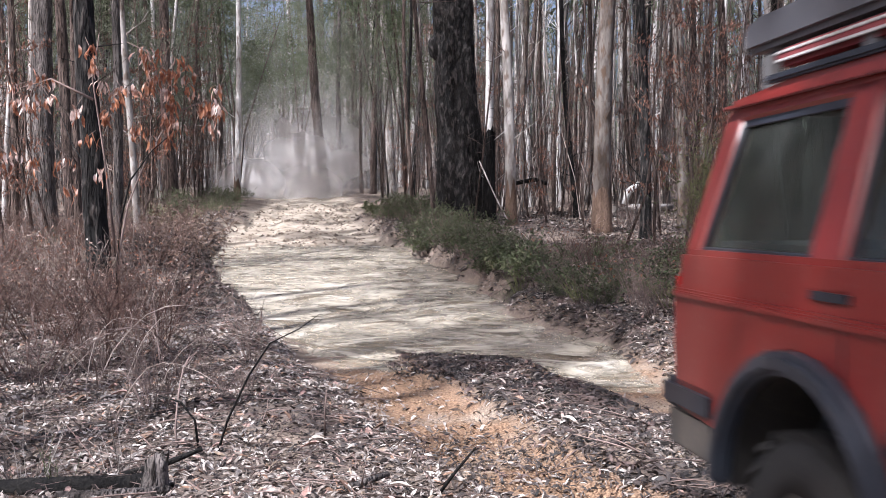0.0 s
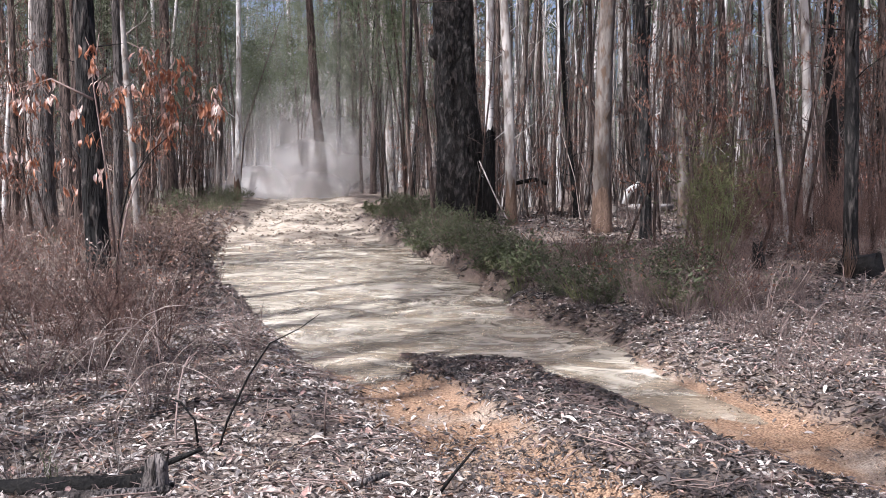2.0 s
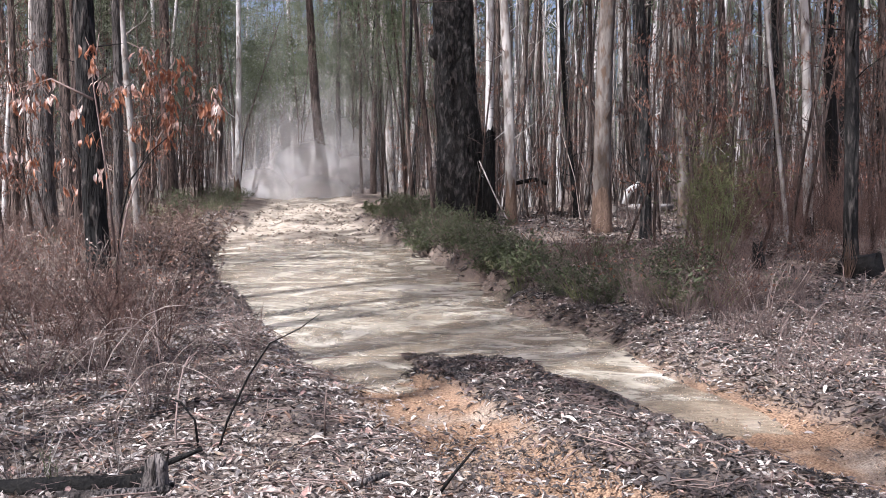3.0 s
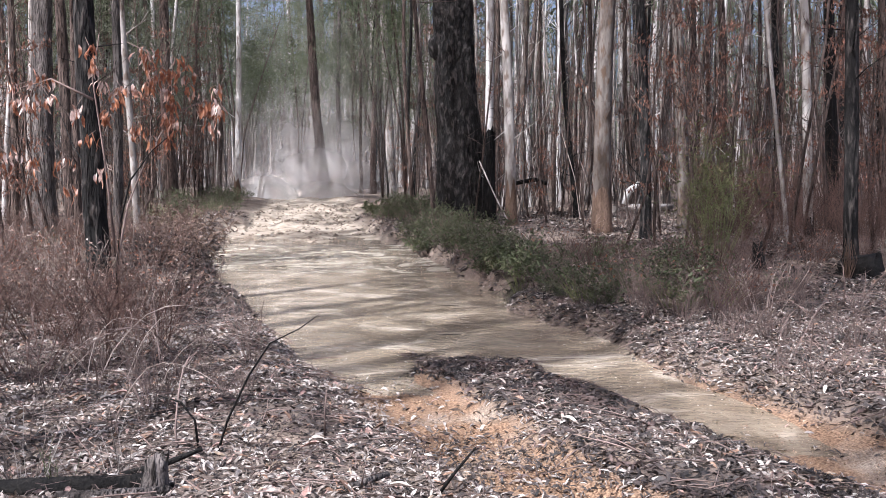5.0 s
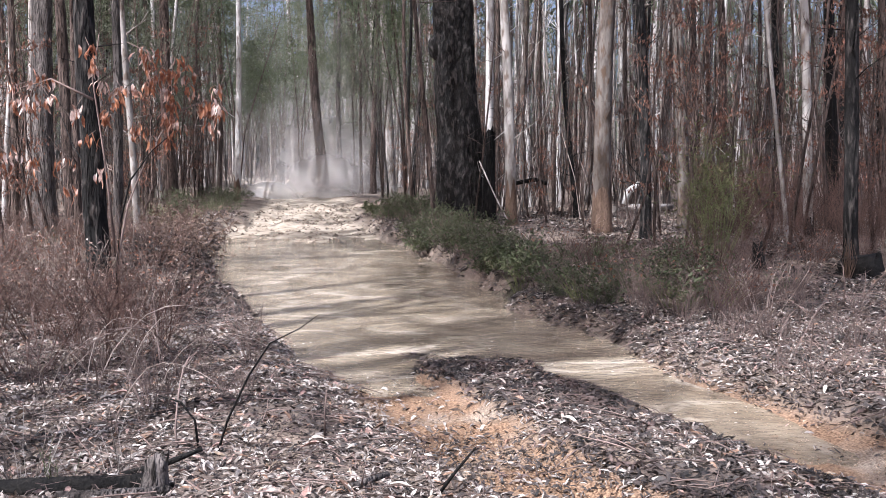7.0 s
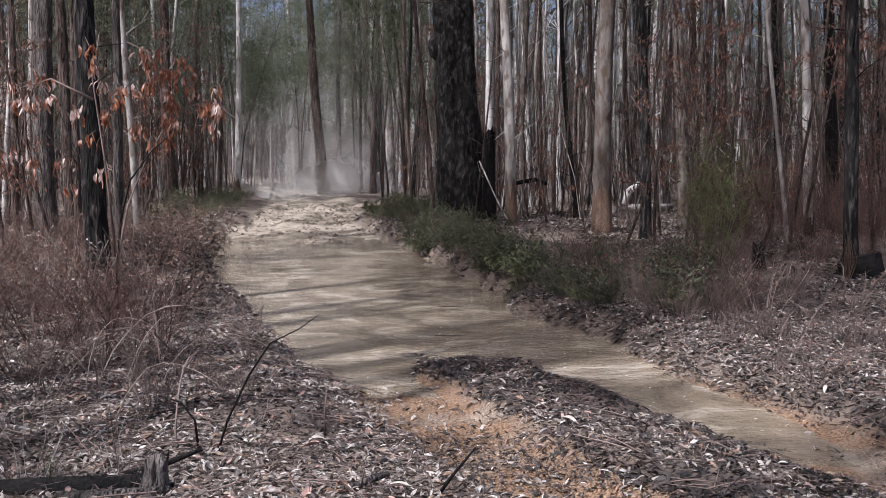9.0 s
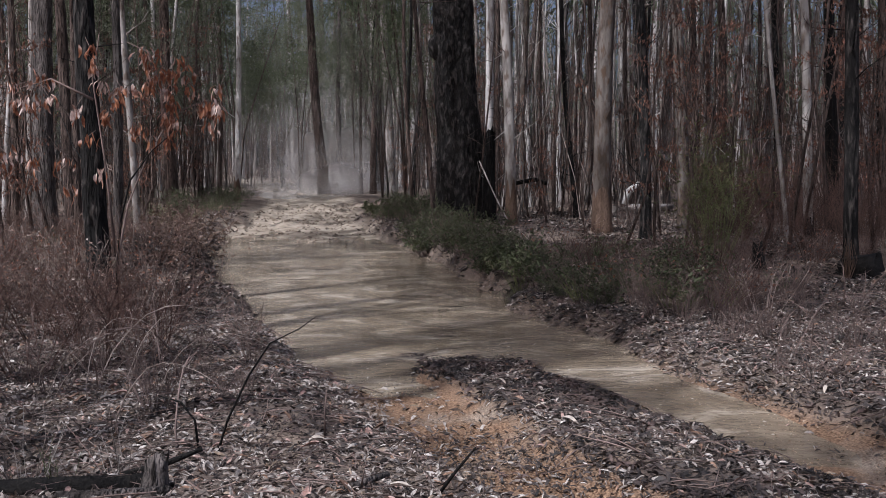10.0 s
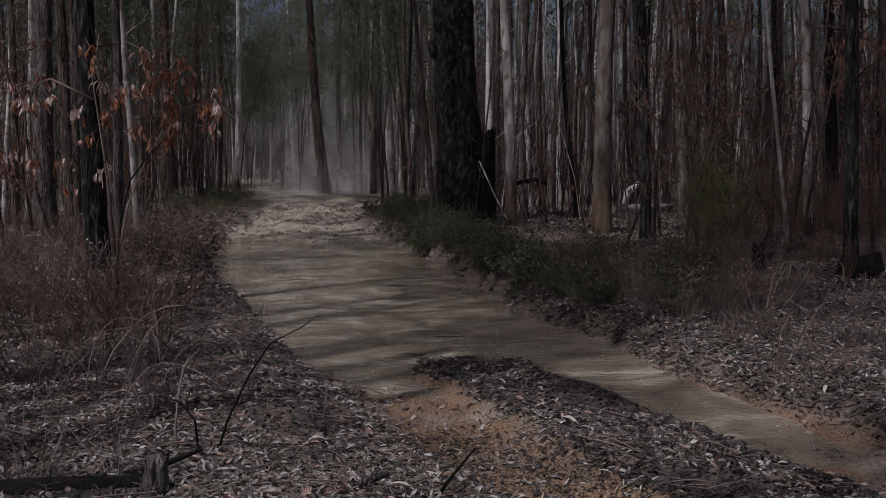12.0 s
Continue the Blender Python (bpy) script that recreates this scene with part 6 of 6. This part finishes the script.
    for x0, x1 in ((-0.93, -0.80), (3.28, 3.42)):
        b = part("bumper", block("bumper", x0, x1, -0.88, 0.88, 0.54, 0.67, TRIM, 0.03), e, "black bumper")
        for s in (-1, 1):
            part("bumper_end", block("bumper_end", min(x0, x1) if x0 > 0 else x0 + 0.02, x1 if x0 > 0 else x1 + 0.32, s * 0.865 - 0.03, s * 0.865 + 0.035, 0.565, 0.672, TRIM, 0.02), b)
            part("bumper_skirt", block("bumper_skirt", x0 + 0.05 if x0 < 0 else x0 - 0.3, -0.5 if x0 < 0 else x1 - 0.05, s * 0.855 - 0.02, s * 0.855 + 0.022, 0.42, 0.566, MUDGUARD, 0.012), b)
    part("tailgate", block("tailgate", -0.845, -0.8, -0.72, 0.72, 0.68, 1.12, RED, 0.015), e)
    rw = part("rear_window", extruded("rear_window", [(-0.80, 1.15), (-0.79, 1.15), (-0.725, 1.63), (-0.735, 1.63)], -0.70, 0.70, GLASS, 0), e)
    rw.visible_shadow = False
    ws = part("windscreen", extruded("windscreen", [(1.97, 1.16), (1.98, 1.16), (1.45, 1.63), (1.44, 1.63)], -0.72, 0.72, GLASS, 0), e)
    ws.visible_shadow = False
    gr = part("grille", block("grille", 3.29, 3.315, -0.48, 0.48, 0.80, 0.98, TRIM), e)
    for i in range(8):
        part("grille_bar", block("grille_bar", 3.31, 3.325, -0.44 + i * 0.117, -0.39 + i * 0.117, 0.81, 0.97, RED, 0.004), gr)
    part("number_plate", block("number_plate", -0.86, -0.845, -0.18, 0.18, 0.72, 0.83, CLOTH_WHITE, 0.004), e)
    part("exhaust_pipe", block("exhaust_pipe", -0.9, -0.6, -0.42, -0.36, 0.38, 0.44, STEEL, 0.02), e)
    # rack, box and rolled awning on the roof
    rack = part("roof_rack", block("roof_rack", -0.55, 1.25, -0.66, -0.63, 1.80, 1.825, TRIM, 0.006), e)
    part("rack_rail", block("rack_rail", -0.42, 1.3, -0.735, -0.705, 1.7, 1.727, TRIM, 0.008), rack)
    part("rack_rail", block("rack_rail", -0.55, 1.25, 0.63, 0.66, 1.80, 1.825, TRIM, 0.006), rack)
    for x in (-0.5, 0.1, 0.65, 1.2):
        part("crossbar", block("crossbar", x - 0.02, x + 0.02, -0.66, 0.66, 1.80, 1.822, TRIM, 0.006), rack)
        for s in (-1, 1):
            part("rack_foot", block("rack_foot", x - 0.03, x + 0.03, s * 0.66 - 0.025, s * 0.66 + 0.02, 1.65, 1.81, STEEL, 0.008), rack)
    part("roof_box", extruded("roof_box", [(-0.66, 1.835), (1.2, 1.835), (1.2, 1.955), (-0.62, 1.955), (-0.67, 1.91)], -0.69, 0.69, BOX_GREY, 0.02), e, "plain grey roof box")
    awn = part("awning", extruded("awning", [(-0.42, 1.755), (1.2, 1.755), (1.2, 1.815), (-0.42, 1.815)], -0.70, -0.62, MAROON, 0.02), e, "rolled maroon and white awning")
    for z in (1.772, 1.798):
        part("awning_stripe", block("awning_stripe", -0.40, 1.2, -0.7035, -0.695, z - 0.005, z + 0.005, CLOTH_WHITE, 0.002), awn)
    for x in (0.09, 2.58):
        for s in (-1, 1):
            wheels.append(wheel_parts(e, x, s * 0.755))
    return tagged(e, "red boxy off-road wagon, mud-spattered, with a grey roof box", "car")


wheels = []
car = wagon()


def car_way():
    """Times and poses of the wagon: out of the flood, past the camera and away along the track."""
    rows = [(0.0, 1.85, 2.76, 8.0), (0.1, 1.99, 2.385, 10.5), (0.2, 2.4, 1.9, 17.0), (0.4, 3.05, 1.05, 28.0)]
    t = 0.7
    while t <= 12.001:
        s = 4.5 * (t - 0.4)
        rows.append((t, 3.05 + 0.5 * s, 1.05 - 0.866 * s, 30.0))
        t = t + 0.5 if t > 0.9 else 1.0
    if rows[-1][0] < 12:
        s = 4.5 * 11.6
        rows.append((12.0, 3.05 + 0.5 * s, 1.05 - 0.866 * s, 30.0))
    return rows


# ---- what moves ----
def motions():
    walk(water, [(t, pose(d * 0.25, -d * 0.6, z)) for (t, z), (_, d) in zip(LEVELS, DRIFT)])
    for k, (fr, x, y, end) in enumerate(froths):
        rows = []
        for t, d in DRIFT:
            level = float(np.interp(t, [a for a, _ in LEVELS], [b for _, b in LEVELS]))
            sink = 0.012 - 0.026 * min(t / end, 1.6)
            m = Matrix.Translation((d * (0.25 + 0.08 * k), y - d * (0.6 - 0.1 * k), level + sink)) @ pose(0, 0, 0, 0.05 - 0.1 * (k % 2), 0.0) @ Matrix.Translation((x, 0, 0))
            rows.append((t, m))
        walk(fr, rows)
    for k, o in enumerate(flecks):
        walk(o, [(t, pose(d * (0.25 + 0.06 * k), -d * (0.5 + 0.1 * k), z + 0.004)) for (t, z), (_, d) in zip(LEVELS, DRIFT)])
    for o, x, y, a, k in floaters:
        rows = []
        for (t, z), (_, d) in zip(LEVELS, DRIFT):
            yy = y - d * k * 0.6
            rows.append((t, pose(x + float(road_x(yy) - road_x(y)), yy, z, 0, 0, a + 9 * d)))
        walk(o, rows)
    for i, (ob, (x, y, z)) in enumerate(dusts):
        side, rise = (0.10, 0.05, 0.14, 0.2, 0.12, 0.05)[i], (-0.07, -0.1, -0.05, -0.06, -0.03, 0.0)[i]
        walk(ob, [(t, pose(x + side * t, y + 0.15 * t, z + rise * t)) for t in (0.0, 3.0, 6.0, 9.0, 12.0)])
    for i, (ob, (x, y, z)) in enumerate(veils):
        side, rise = (0.08, 0.12, 0.15, 0.1, 0.05, 0.02, 0.01, 0.01)[i], (-0.14, -0.14, -0.15, -0.12, -0.06, 0.0, 0.0, 0.0)[i]
        walk(ob, [(t, pose(x + side * t, y + 0.1 * t, z + rise * t)) for t in (0.0, 3.0, 6.0, 9.0, 12.0)])
    way = car_way()
    walk(car, [(t, pose(x, y, gz(x - 0.1, y) - 0.02 if y < 0 else -0.15 + 0.04 * (2.76 - y), 0, -2.9 if t < 0.3 else 0, a - 90)) for t, x, y, a in way])
    for w in wheels:
        at = w.location.copy()
        walk(w, [(k * 0.1, pose(at.x, at.y, at.z, 0, 63.0 * k, 0)) for k in range(121)])


motions()
